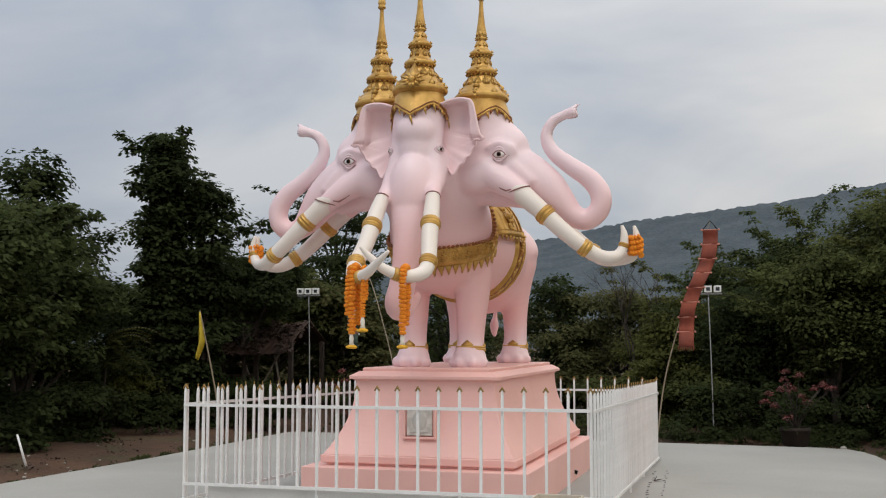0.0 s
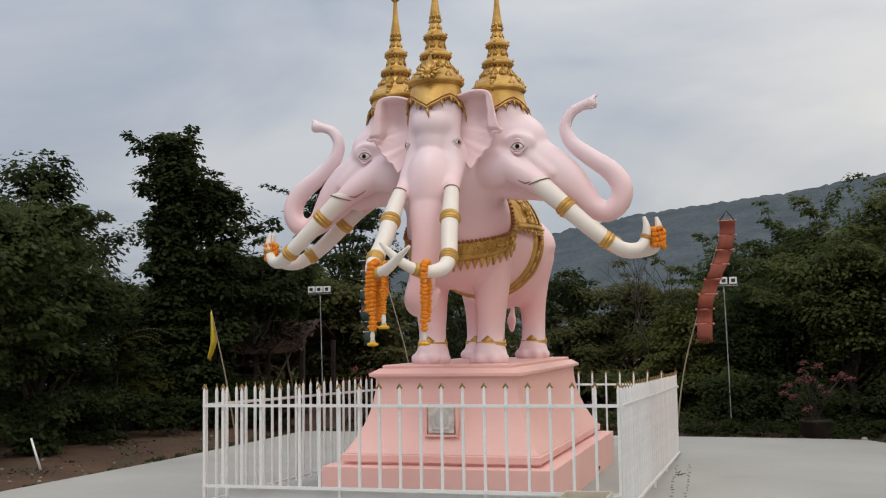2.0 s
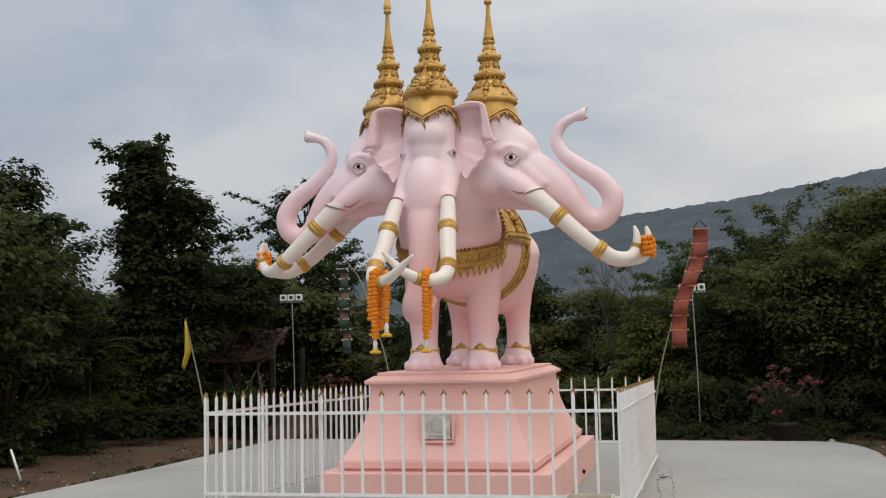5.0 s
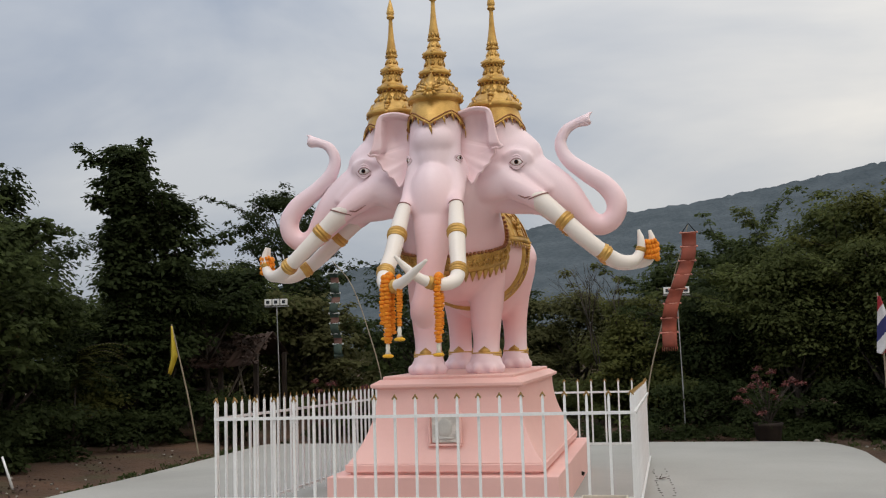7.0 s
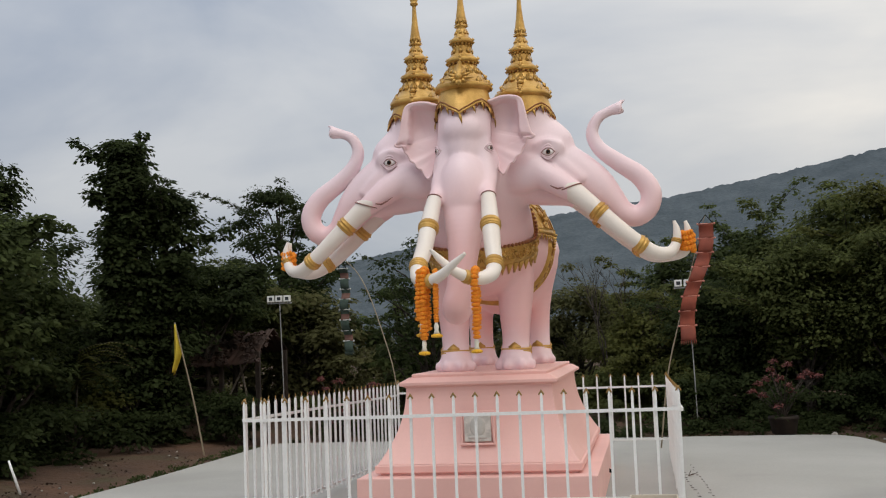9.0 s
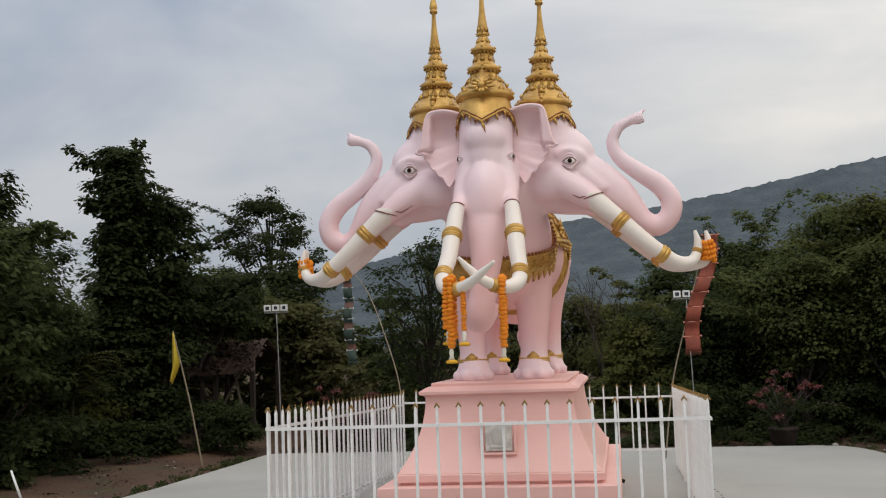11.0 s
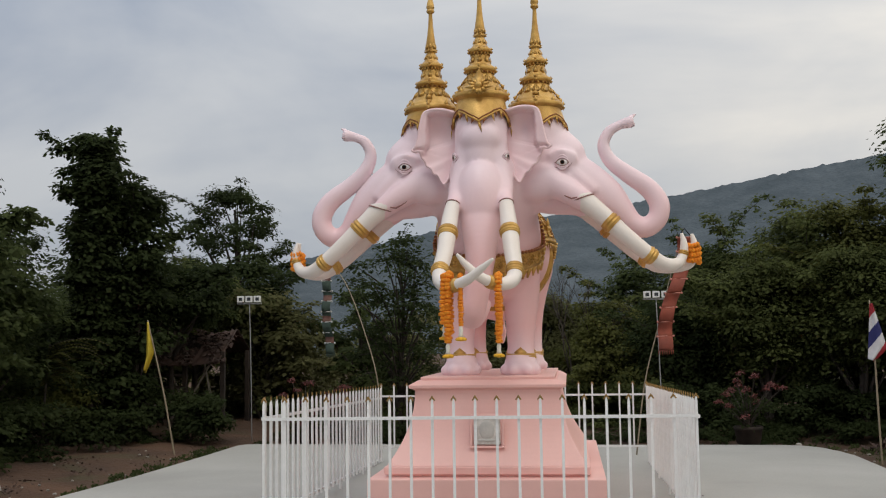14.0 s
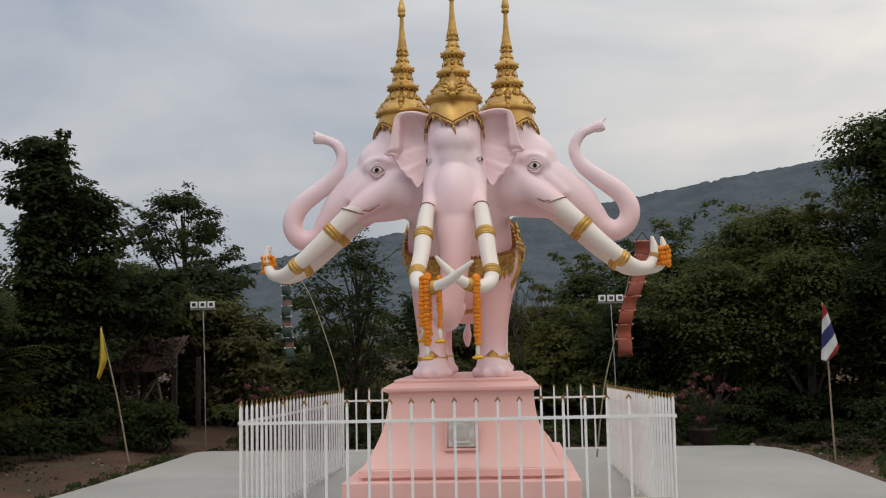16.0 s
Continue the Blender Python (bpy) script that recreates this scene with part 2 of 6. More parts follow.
M_JASMINE = mat("white_jasmine", (0.78, 0.75, 0.66), 0.7, bump=0.3)
M_WOOD = mat("old_wood", (0.042, 0.028, 0.020), 0.9, vary=(0.020, 0.014, 0.011), scale=6, bump=0.4)
M_TRAYRIM = mat("cream_tray_paint", (0.62, 0.56, 0.46), 0.6, bump=0.1)
M_SAND = mat("incense_sand", (0.22, 0.14, 0.09), 0.95, bump=0.6)
M_ROOF = mat("rusty_roof_sheet", (0.085, 0.046, 0.034), 0.9, vary=(0.045, 0.027, 0.021), scale=3)
M_TWIG = mat("pale_dead_wood", (0.20, 0.17, 0.13), 0.9, vary=(0.12, 0.10, 0.08), scale=9)
M_STONE = mat("grey_stones", (0.30, 0.28, 0.25), 0.9, island=0.3, bump=0.4)


# ---------------------------------------------------------------- mesh helpers
def finish(name, verts, faces, mats, idx=None, smooth=True, parent=None):
    me = bpy.data.meshes.new(name)
    me.from_pydata([tuple(v) for v in verts], [], [tuple(f) for f in faces])
    for m in mats:
        me.materials.append(m)
    if idx is not None:
        me.polygons.foreach_set("material_index", np.asarray(idx, dtype=np.int32))
    me.polygons.foreach_set("use_smooth", np.full(len(me.polygons), smooth, dtype=bool))
    me.update()
    ob = new(name, me)
    if parent is not None:
        ob.parent = parent
    return ob


def part(name, bm, material, parent, label=""):
    me = bpy.data.meshes.new(name)
    bm.to_mesh(me)
    bm.free()
    me.materials.append(material)
    ob = new(name, me)
    ob.parent = parent
    if label:
        ob["label"] = label
    return ob


def empty(name, loc=(0, 0, 0)):
    ob = new(name)
    ob.empty_display_size = 0.1
    ob.location = loc
    return ob


def bm_box(size, at=(0, 0, 0), bevel=0.0, segs=1):
    bm = bmesh.new()
    bmesh.ops.create_cube(bm, size=1)
    bmesh.ops.scale(bm, vec=size, verts=bm.verts)
    if bevel:
        bmesh.ops.bevel(bm, geom=bm.edges[:], offset=bevel, segments=segs, affect="EDGES", profile=0.7)
    bmesh.ops.translate(bm, vec=at, verts=bm.verts)
    return bm


class Soup:
    """Vertices and faces gathered into one mesh, with a material number for each face."""

    def __init__(self):
        self.v, self.f, self.m = [], [], []

    def add(self, verts, faces, mi=0):
        o = len(self.v)
        self.v.extend(tuple(map(float, p)) for p in verts)
        self.f.extend(tuple(int(i) + o for i in f) for f in faces)
        self.m.extend([mi] * len(faces))

    def tube(self, path, radii, sides=10, mi=0, caps=True, flat=1.0):
        path = [Vector(p) for p in path]
        n = len(path)
        up = Vector((0, 0, 1))
        vs, fs = [], []
        prev = None
        for i, p in enumerate(path):
            d = path[min(i + 1, n - 1)] - path[max(i - 1, 0)]
            d = d.normalized() if d.length > 1e-6 else (path[-1] - path[0]).normalized()
            a = prev - d * prev.dot(d) if prev else (up.cross(d) if abs(d.z) < 0.95 else Vector((1, 0, 0)).cross(d))
            a.normalize()
            prev = a
            b = d.cross(a)
            for k in range(sides):
                t = 2 * math.pi * k / sides
                vs.append(p + (a * math.cos(t) + b * math.sin(t) * flat) * radii[i])
        for i in range(n - 1):
            for k in range(sides):
                k2 = (k + 1) % sides
                fs.append((i * sides + k, i * sides + k2, (i + 1) * sides + k2, (i + 1) * sides + k))
        if caps:
            fs.append(tuple(range(sides - 1, -1, -1)))
            fs.append(tuple((n - 1) * sides + k for k in range(sides)))
        self.add(vs, fs, mi)

    def lathe(self, profile, centre, sides=28, mi=0, lobes=None):
        vs, fs = [], []
        for i, (r, z) in enumerate(profile):
            for k in range(sides):
                t = 2 * math.pi * k / sides
                rr = r * (1 + (lobes(i, t) if lobes else 0))
                vs.append((centre[0] + rr * math.cos(t), centre[1] + rr * math.sin(t), centre[2] + z))
        for i in range(len(profile) - 1):
            for k in range(sides):
                k2 = (k + 1) % sides
                fs.append((i * sides + k, i * sides + k2, (i + 1) * sides + k2, (i + 1) * sides + k))
        fs.append(tuple(range(sides - 1, -1, -1)))
        fs.append(tuple((len(profile) - 1) * sides + k for k in range(sides)))
        self.add(vs, fs, mi)

    def ball(self, c, r, mi=0, seg=8, rings=5, basis=None):
        """r: a number or three half-axes; basis: three axes."""
        r = (r, r, r) if isinstance(r, (int, float)) else r
        ax = basis or (Vector((1, 0, 0)), Vector((0, 1, 0)), Vector((0, 0, 1)))
        c = Vector(c)
        vs = [c + ax[2] * r[2]]
        for i in range(1, rings):
            a = math.pi * i / rings
            for k in range(seg):
                t = 2 * math.pi * k / seg
                vs.append(c + ax[0] * (r[0] * math.sin(a) * math.cos(t)) + ax[1] * (r[1] * math.sin(a) * math.sin(t)) + ax[2] * (r[2] * math.cos(a)))
        vs.append(c - ax[2] * r[2])
        fs = [(0, 1 + k, 1 + (k + 1) % seg) for k in range(seg)]
        for i in range(rings - 2):
            for k in range(seg):
                a, b = 1 + i * seg + k, 1 + i * seg + (k + 1) % seg
                fs.append((a, a + seg, b + seg, b))
        last = len(vs) - 1
        fs += [(last, last - seg + (k + 1) % seg, last - seg + k) for k in range(seg)]
        self.add(vs, fs, mi)

    def leaf(self, c, out, up, w, h, t, mi=0):
        """A small pointed ornament, thick in the middle, that stands on c along up and faces out."""
        c, out, up = Vector(c), Vector(out).normalized(), Vector(up).normalized()
        s = up.cross(out).normalized()
        vs = [c - s * w * 0.35, c + s * w * 0.35, c + s * w * 0.5 + up * h * 0.4, c + up * h, c - s * w * 0.5 + up * h * 0.4,
              c + out * t + up * h * 0.35, c - out * t * 0.3 + up * h * 0.35]
        fs = []
        ring = [0, 1, 2, 3, 4]
        for a, b in zip(ring, ring[1:] + ring[:1]):
            fs += [(a, b, 5), (b, a, 6)]
        self.add(vs, fs, mi)

    def make(self, name, mats, smooth=True, parent=None):
        return finish(name, self.v, self.f, mats, self.m, smooth, parent)


def smooth_path(points, per=6):
    """Catmull-Rom through rows of numbers (x, y, z, radius, ...)."""
    p = np.array(points, float)
    p = np.vstack([2 * p[0] - p[1], p, 2 * p[-1] - p[-2]])
    out = []
    for i in range(1, len(p) - 2):
        for k in range(per):
            t = k / per
            a, b, c, d = p[i - 1], p[i], p[i + 1], p[i + 2]
            out.append(0.5 * ((2 * b) + (c - a) * t + (2 * a - 5 * b + 4 * c - d) * t * t + (3 * b - a - 3 * c + d) * t ** 3))
    out.append(p[-2])
    return np.array(out)


# ---------------------------------------------------------------- ground, slab and hills
SLAB = 0.03


def ground():
    xs = np.concatenate([np.linspace(-600, -30, 12), np.linspace(-26, 26, 66), np.linspace(30, 600, 12)])
    ys = np.concatenate([np.linspace(-200, -24, 8), np.linspace(-20, 34, 68), np.linspace(40, 700, 14)])
    vs, fs = [], []
    for y in ys:
        for x in xs:
            z = -0.12
            if abs(x) < 30 and -24 < y < 40:
                z += 0.07 * noise.noise((x * 0.6, y * 0.6, 0)) + 0.03 * noise.noise((x * 2.1, y * 2.1, 3))
                if x < -5.0 and y > -3:
                    z += min(0.14, (-5.0 - x) * 0.07)
                if y > 7 :
                    z += min(0.12, (y - 7) * 0.05)
                if -4.2 < x < 4.2 and y < 5.5:
                    z = -0.2
            vs.append((x, y, z))
    w = len(xs)
    for j in range(len(ys) - 1):
        for i in range(w - 1):
            a = j * w + i
            fs.append((a, a + 1, a + w + 1, a + w))
    return tagged(finish("ground", vs, fs, [M_DIRT]), "bare brown dirt and leaf litter round the slab", "ground", kind="structure")


ground()


def slab():
    out = [(-5.6, -22), (6.3, -22), (4.95, -4.0), (4.66, 1.3), (4.69, 4.5), (4.62, 5.1), (4.50, 5.6), (4.32, 5.92), (3.95, 6.08), (2.6, 6.15),
           (0, 6.28), (-3.6, 6.45), (-4.35, 6.48), (-4.55, 6.42), (-4.64, 6.2), (-4.65, 4.6), (-4.70, 2.2), (-4.92, -0.9)]
    bm = bmesh.new()
    top = [bm.verts.new((x, y, SLAB)) for x, y in out]
    f = bm.faces.new(top)
    r = bmesh.ops.extrude_face_region(bm, geom=[f])
    for v in [g for g in r["geom"] if isinstance(g, bmesh.types.BMVert)]:
        v.co.z -= 0.3
    bmesh.ops.recalc_face_normals(bm, faces=bm.faces)
    edges = [e for e in bm.edges if all(abs(v.co.z - SLAB) < 1e-4 for v in e.verts)]
    bmesh.ops.bevel(bm, geom=edges, offset=0.025, segments=2, affect="EDGES")
    me = bpy.data.meshes.new("pavement")
    bm.to_mesh(me)
    bm.free()
    me.materials.append(M_CONC)
    return tagged(new("pavement", me), "pale grey poured concrete slab with faint stains", "pavement", kind="structure")


slab()


def hill():
    """A wooded ridge that rises to the east, with an uneven line of treetops."""
    rx = [-620, -260, -150, -75, -54, -32, 12, 40, 67, 92, 150, 260, 620]
    rz = [4, 6, 14, 27, 31, 35, 39.5, 44, 49, 53, 64, 78, 60]
    xs = np.concatenate([np.linspace(-620, -130, 40), np.linspace(-128, 150, 300), np.linspace(152, 620, 40)])
    rows = np.linspace(0, 1, 30)
    vs, fs = [], []
    for x in xs:
        top = np.interp(x, rx, rz)
        for s in rows:
            y = 150 + 150 * s
            z = top * (s ** 1.15) - 3 * (1 - s)
            z += (0.45 * noise.noise((x * 0.35, y * 0.2, 1)) + 0.38 * noise.noise((x * 0.9, y * 0.5, 4))) * (0.4 + s)
            z += 1.4 * noise.noise((x * 0.02, y * 0.02, 8)) * s * (1 - s) * 2
            vs.append((x, y, z))
        vs.append((x, 420, -3))
    w = len(rows) + 1
    for i in range(len(xs) - 1):
        for j in range(w - 1):
            a = i * w + j
            fs.append((a, a + w, a + w + 1, a + 1))
    return tagged(finish("far_hill_backdrop", vs, fs, [M_HILL]), "distant forested hill ridge, tinted for haze", "hill", kind="structure")


hill()


# ---------------------------------------------------------------- plinth
def frustum(profile, y_front, y_back, half):
    """A rectangular stepped body: profile of (inset, z) from the base's outer faces."""
    vs, fs = [], []
    for inset, z in profile:
        hx = half - inset
        vs += [(-hx, y_front + inset, z), (hx, y_front + inset, z), (hx, y_back - inset, z), (-hx, y_back - inset, z)]
    n = len(profile)
    for i in range(n - 1):
        for k in range(4):
            k2 = (k + 1) % 4
            fs.append((i * 4 + k, i * 4 + k2, (i + 1) * 4 + k2, (i + 1) * 4 + k))
    fs.append((3, 2, 1, 0))
    fs.append(tuple((n - 1) * 4 + k for k in range(4)))
    return vs, fs


YF, YB, HB = -1.1, 2.86, 1.1
plinth = empty("plinth", (0, 0, SLAB))
tagged(plinth, "salmon pink painted stepped concrete plinth under the elephant statue", "plinth")


def plinth_part(name, profile, mat_, label="", smooth=False):
    v, f = frustum(profile, YF, YB, HB)
    ob = finish(name, [(x, y, z - SLAB) for x, y, z in v], f, [mat_], None, smooth, plinth)
    b = ob.modifiers.new("bevel", "BEVEL")
    b.width, b.segments, b.limit_method, b.angle_limit = 0.005, 2, "ANGLE", radians(35)
    if label:
        ob["label"] = label
    return ob


plinth_part("base_step", [(0, SLAB - 0.02), (0, 0.395), (0.006, 0.402)], M_PLINTH)
plinth_part("recess", [(0.185, 0.398), (0.185, 0.43)], M_PLINTH)
plinth_part("skirting", [(0.168, 0.424), (0.142, 0.430), (0.138, 0.492), (0.142, 0.500), (0.17, 0.504)], M_PLINTH)
curve = []
for i in range(15):
    s = i / 14
    curve.append((0.158 + 0.245 * (1 - (1 - s) ** 2.1) , 0.504 + (1.21 - 0.504) * s))
plinth_part("dado", curve, M_PLINTH, smooth=False)
plinth_part("cornice", [(0.405, 1.192), (0.392, 1.205), (0.372, 1.214), (0.350, 1.218), (0.347, 1.248), (0.372, 1.262), (0.425, 1.292)], M_PLINTH)
plinth_part("top_slab", [(0.455, 1.288), (0.45, 1.318), (0.46, 1.325)], M_PLINTH)
for sx in (1,):
    s = Soup()
    s.tube([(1.09, 1.45, 0.10), (1.13, 1.45, 0.085)], [0.022, 0.022], 10)
    ob = s.make("drain_pipe", [M_BLACK], True, plinth)
    ob["label"] = "short black plastic drain pipe"

plaque = empty("plaque", (0.005, -0.85, 0.82))
tagged(plaque, "small grey marble plaque with worn illegible relief on the plinth", "plaque")
part("panel", bm_box((0.25, 0.03, 0.25), (0, 0.0, 0), 0.004), M_PLAQUE, plaque)
part("top_moulding", bm_box((0.33, 0.05, 0.022), (0, 0.0, 0.148), 0.005), M_PLINTH, plaque, "pink painted moulding")
part("bottom_moulding", bm_box((0.33, 0.07, 0.022), (0, 0.005, -0.148), 0.005), M_PLINTH, plaque, "pink painted moulding")
for sx in (-1, 1):
    part("side_moulding", bm_box((0.022, 0.045, 0.272), (sx * 0.15, 0.002, 0), 0.005), M_PLINTH, plaque, "pink painted moulding")
rl = Soup()
rl.ball((0, -0.012, 0.01), (0.075, 0.016, 0.095), 0, 18, 10)
rl.ball((0, -0.012, -0.085), (0.10, 0.012, 0.02), 0, 14, 6)
rl.make("relief", [M_PLAQUEMARK], True, plaque)


# ---------------------------------------------------------------- elephant statue
class Field:
    """A distance field on a grid, to which rounded forms are blended one after another."""

    def __init__(self, lo, hi, h):
        self.lo, self.h = np.array(lo, float), h
        self.n = np.ceil((np.array(hi) - self.lo) / h).astype(int) + 1
        self.val = np.full(self.n, 2.0, dtype=np.float32)

    def window(self, lo, hi):
        a = np.clip(np.floor((np.array(lo) - self.lo) / self.h).astype(int), 0, self.n - 1)
        b = np.clip(np.ceil((np.array(hi) - self.lo) / self.h).astype(int) + 1, 1, self.n)
        sl = tuple(slice(a[i], max(b[i], a[i] + 1)) for i in range(3))
        ax = [(np.arange(sl[i].start, sl[i].stop) * self.h + self.lo[i]).astype(np.float32) for i in range(3)]
        return sl, ax[0][:, None, None], ax[1][None, :, None], ax[2][None, None, :]

    def blend(self, sl, d, k, cut=False):
        cur = self.val[sl]
        if cut:
            h = np.clip(0.5 - 0.5 * (cur + d) / k, 0, 1)
            self.val[sl] = cur * (1 - h) + (-d) * h + k * h * (1 - h)
        else:
            h = np.clip(0.5 + 0.5 * (cur - d) / k, 0, 1)
            self.val[sl] = cur * (1 - h) + d * h - k * h * (1 - h)

    def egg(self, c, r, k=0.08, turn=None, cut=False):
        """An ellipsoid; turn: (axis, degrees)."""
        c, r = np.array(c, float), np.array(r, float)
        m = max(r) + k + 0.08
        sl, X, Y, Z = self.window(c - m, c + m)
        x, y, z = X - c[0], Y - c[1], Z - c[2]
        if turn:
            R = np.array(Matrix.Rotation(radians(-turn[1]), 3, turn[0]))
            x, y, z = (R[i, 0] * x + R[i, 1] * y + R[i, 2] * z for i in range(3))
        k0 = np.sqrt((x / r[0]) ** 2 + (y / r[1]) ** 2 + (z / r[2]) ** 2) + 1e-6
        k1 = np.sqrt((x / r[0] ** 2) ** 2 + (y / r[1] ** 2) ** 2 + (z / r[2] ** 2) ** 2) + 1e-6
        self.blend(sl, k0 * (k0 - 1) / k1, k, cut)

    def limb(self, rows, k=0.06, per=4):
        p = smooth_path(rows, per)
        m = p[:, 3].max() + k + 0.08
        sl, X, Y, Z = self.window(p[:, :3].min(0) - m, p[:, :3].max(0) + m)
        d = np.full(tuple(s.stop - s.start for s in sl), 2.0, dtype=np.float32)
        off = np.array([s.start for s in sl])
        for a, b in zip(p[:-1], p[1:]):
            mm = max(a[3], b[3]) + k + 0.08
            s2, x, y, z = self.window(np.minimum(a[:3], b[:3]) - mm, np.maximum(a[:3], b[:3]) + mm)
            loc = tuple(slice(s.start - o, s.stop - o) for s, o in zip(s2, off))
            ab = b[:3] - a[:3]
            t = np.clip(((x - a[0]) * ab[0] + (y - a[1]) * ab[1] + (z - a[2]) * ab[2]) / (ab @ ab + 1e-9), 0, 1)
            dist = np.sqrt((x - a[0] - ab[0] * t) ** 2 + (y - a[1] - ab[1] * t) ** 2 + (z - a[2] - ab[2] * t) ** 2) - (a[3] + (b[3] - a[3]) * t)
            d[loc] = np.minimum(d[loc], dist)
        self.blend(sl, d, k)

    def sample(self, p):
        q = (np.array(p) - self.lo) / self.h
        i = np.clip(np.floor(q).astype(int), 0, self.n - 2)
        f = np.clip(q - i, 0, 1)
        v = self.val
        c = 0.0
        for dx in (0, 1):
            for dy in (0, 1):
                for dz in (0, 1):
                    c += v[i[0] + dx, i[1] + dy, i[2] + dz] * (f[0] if dx else 1 - f[0]) * (f[1] if dy else 1 - f[1]) * (f[2] if dz else 1 - f[2])
        return float(c)

    def reach(self, origin, way, far=1.6, inward=False):
        """The last (or, looking inward from afar, the first) crossing of the surface along a ray."""
        o, w = np.array(origin, float), np.array(way, float) / np.linalg.norm(way)
        ts = np.arange(0, far, 0.02)
        s = [self.sample(o + w * t) for t in ts]
        if inward:
            for i in range(1, len(s)):
                if s[i] < 0 <= s[i - 1]:
                    return o + w * (ts[i - 1] + 0.02 * s[i - 1] / (s[i - 1] - s[i]))
        else:
            for i in range(1, len(s)):
                if s[i] >= 0 > s[i - 1]:
                    return o + w * (ts[i - 1] + 0.02 * s[i - 1] / (s[i - 1] - s[i]))
        return o + w * 0.5

    def mesh(self):
        """Surface nets."""
        F = self.val
        nx, ny, nz = (int(a) - 1 for a in self.n)
        inside = F < 0
        acc = np.zeros((nx, ny, nz, 3), dtype=np.float32)
        cnt = np.zeros((nx, ny, nz), dtype=np.int16)
        corner = [(a, b, c) for a in (0, 1) for b in (0, 1) for c in (0, 1)]

        def view(A, c):
            return A[c[0]:c[0] + nx, c[1]:c[1] + ny, c[2]:c[2] + nz]

        for a in corner:
            for axis in range(3):
                if a[axis] == 0:
                    b = tuple(1 if i == axis else a[i] for i in range(3))
                    m = view(inside, a) != view(inside, b)
                    idx = np.nonzero(m)
                    fa, fb = view(F, a)[idx], view(F, b)[idx]
                    t = fa / (fa - fb)
                    for i in range(3):
                        acc[idx + (np.full(len(idx[0]), i),)] += a[i] + (t if i == axis else 0)
                    cnt[idx] += 1
        cells = np.nonzero(cnt)
        number = np.full((nx, ny, nz), -1, dtype=np.int64)
        number[cells] = np.arange(len(cells[0]))
        verts = (acc[cells] / cnt[cells][:, None] + np.stack(cells, 1)) * self.h + self.lo
        faces = []
        for axis in range(3):
            u, v = (axis + 1) % 3, (axis + 2) % 3
            s0 = [slice(None)] * 3
            s1 = [slice(None)] * 3
            s0[axis], s1[axis] = slice(0, -1), slice(1, None)
            a, b = inside[tuple(s0)], inside[tuple(s1)]
            idx = np.stack(np.nonzero(a != b), 1)
            ok = (idx[:, u] > 0) & (idx[:, v] > 0) & (idx[:, u] < self.n[u] - 1) & (idx[:, v] < self.n[v] - 1)
            idx = idx[ok]
            flip = a[tuple(idx.T)]
            quad = []
            for du, dv in ((1, 1), (0, 1), (0, 0), (1, 0)):
                q = idx.copy()
                q[:, u] -= du
                q[:, v] -= dv
                quad.append(number[tuple(q.T)])
            quad = np.stack(quad, 1)
            quad = np.where(flip[:, None], quad, quad[:, ::-1])
            faces.append(quad[(quad >= 0).all(1)])
        return verts, np.vstack(faces)


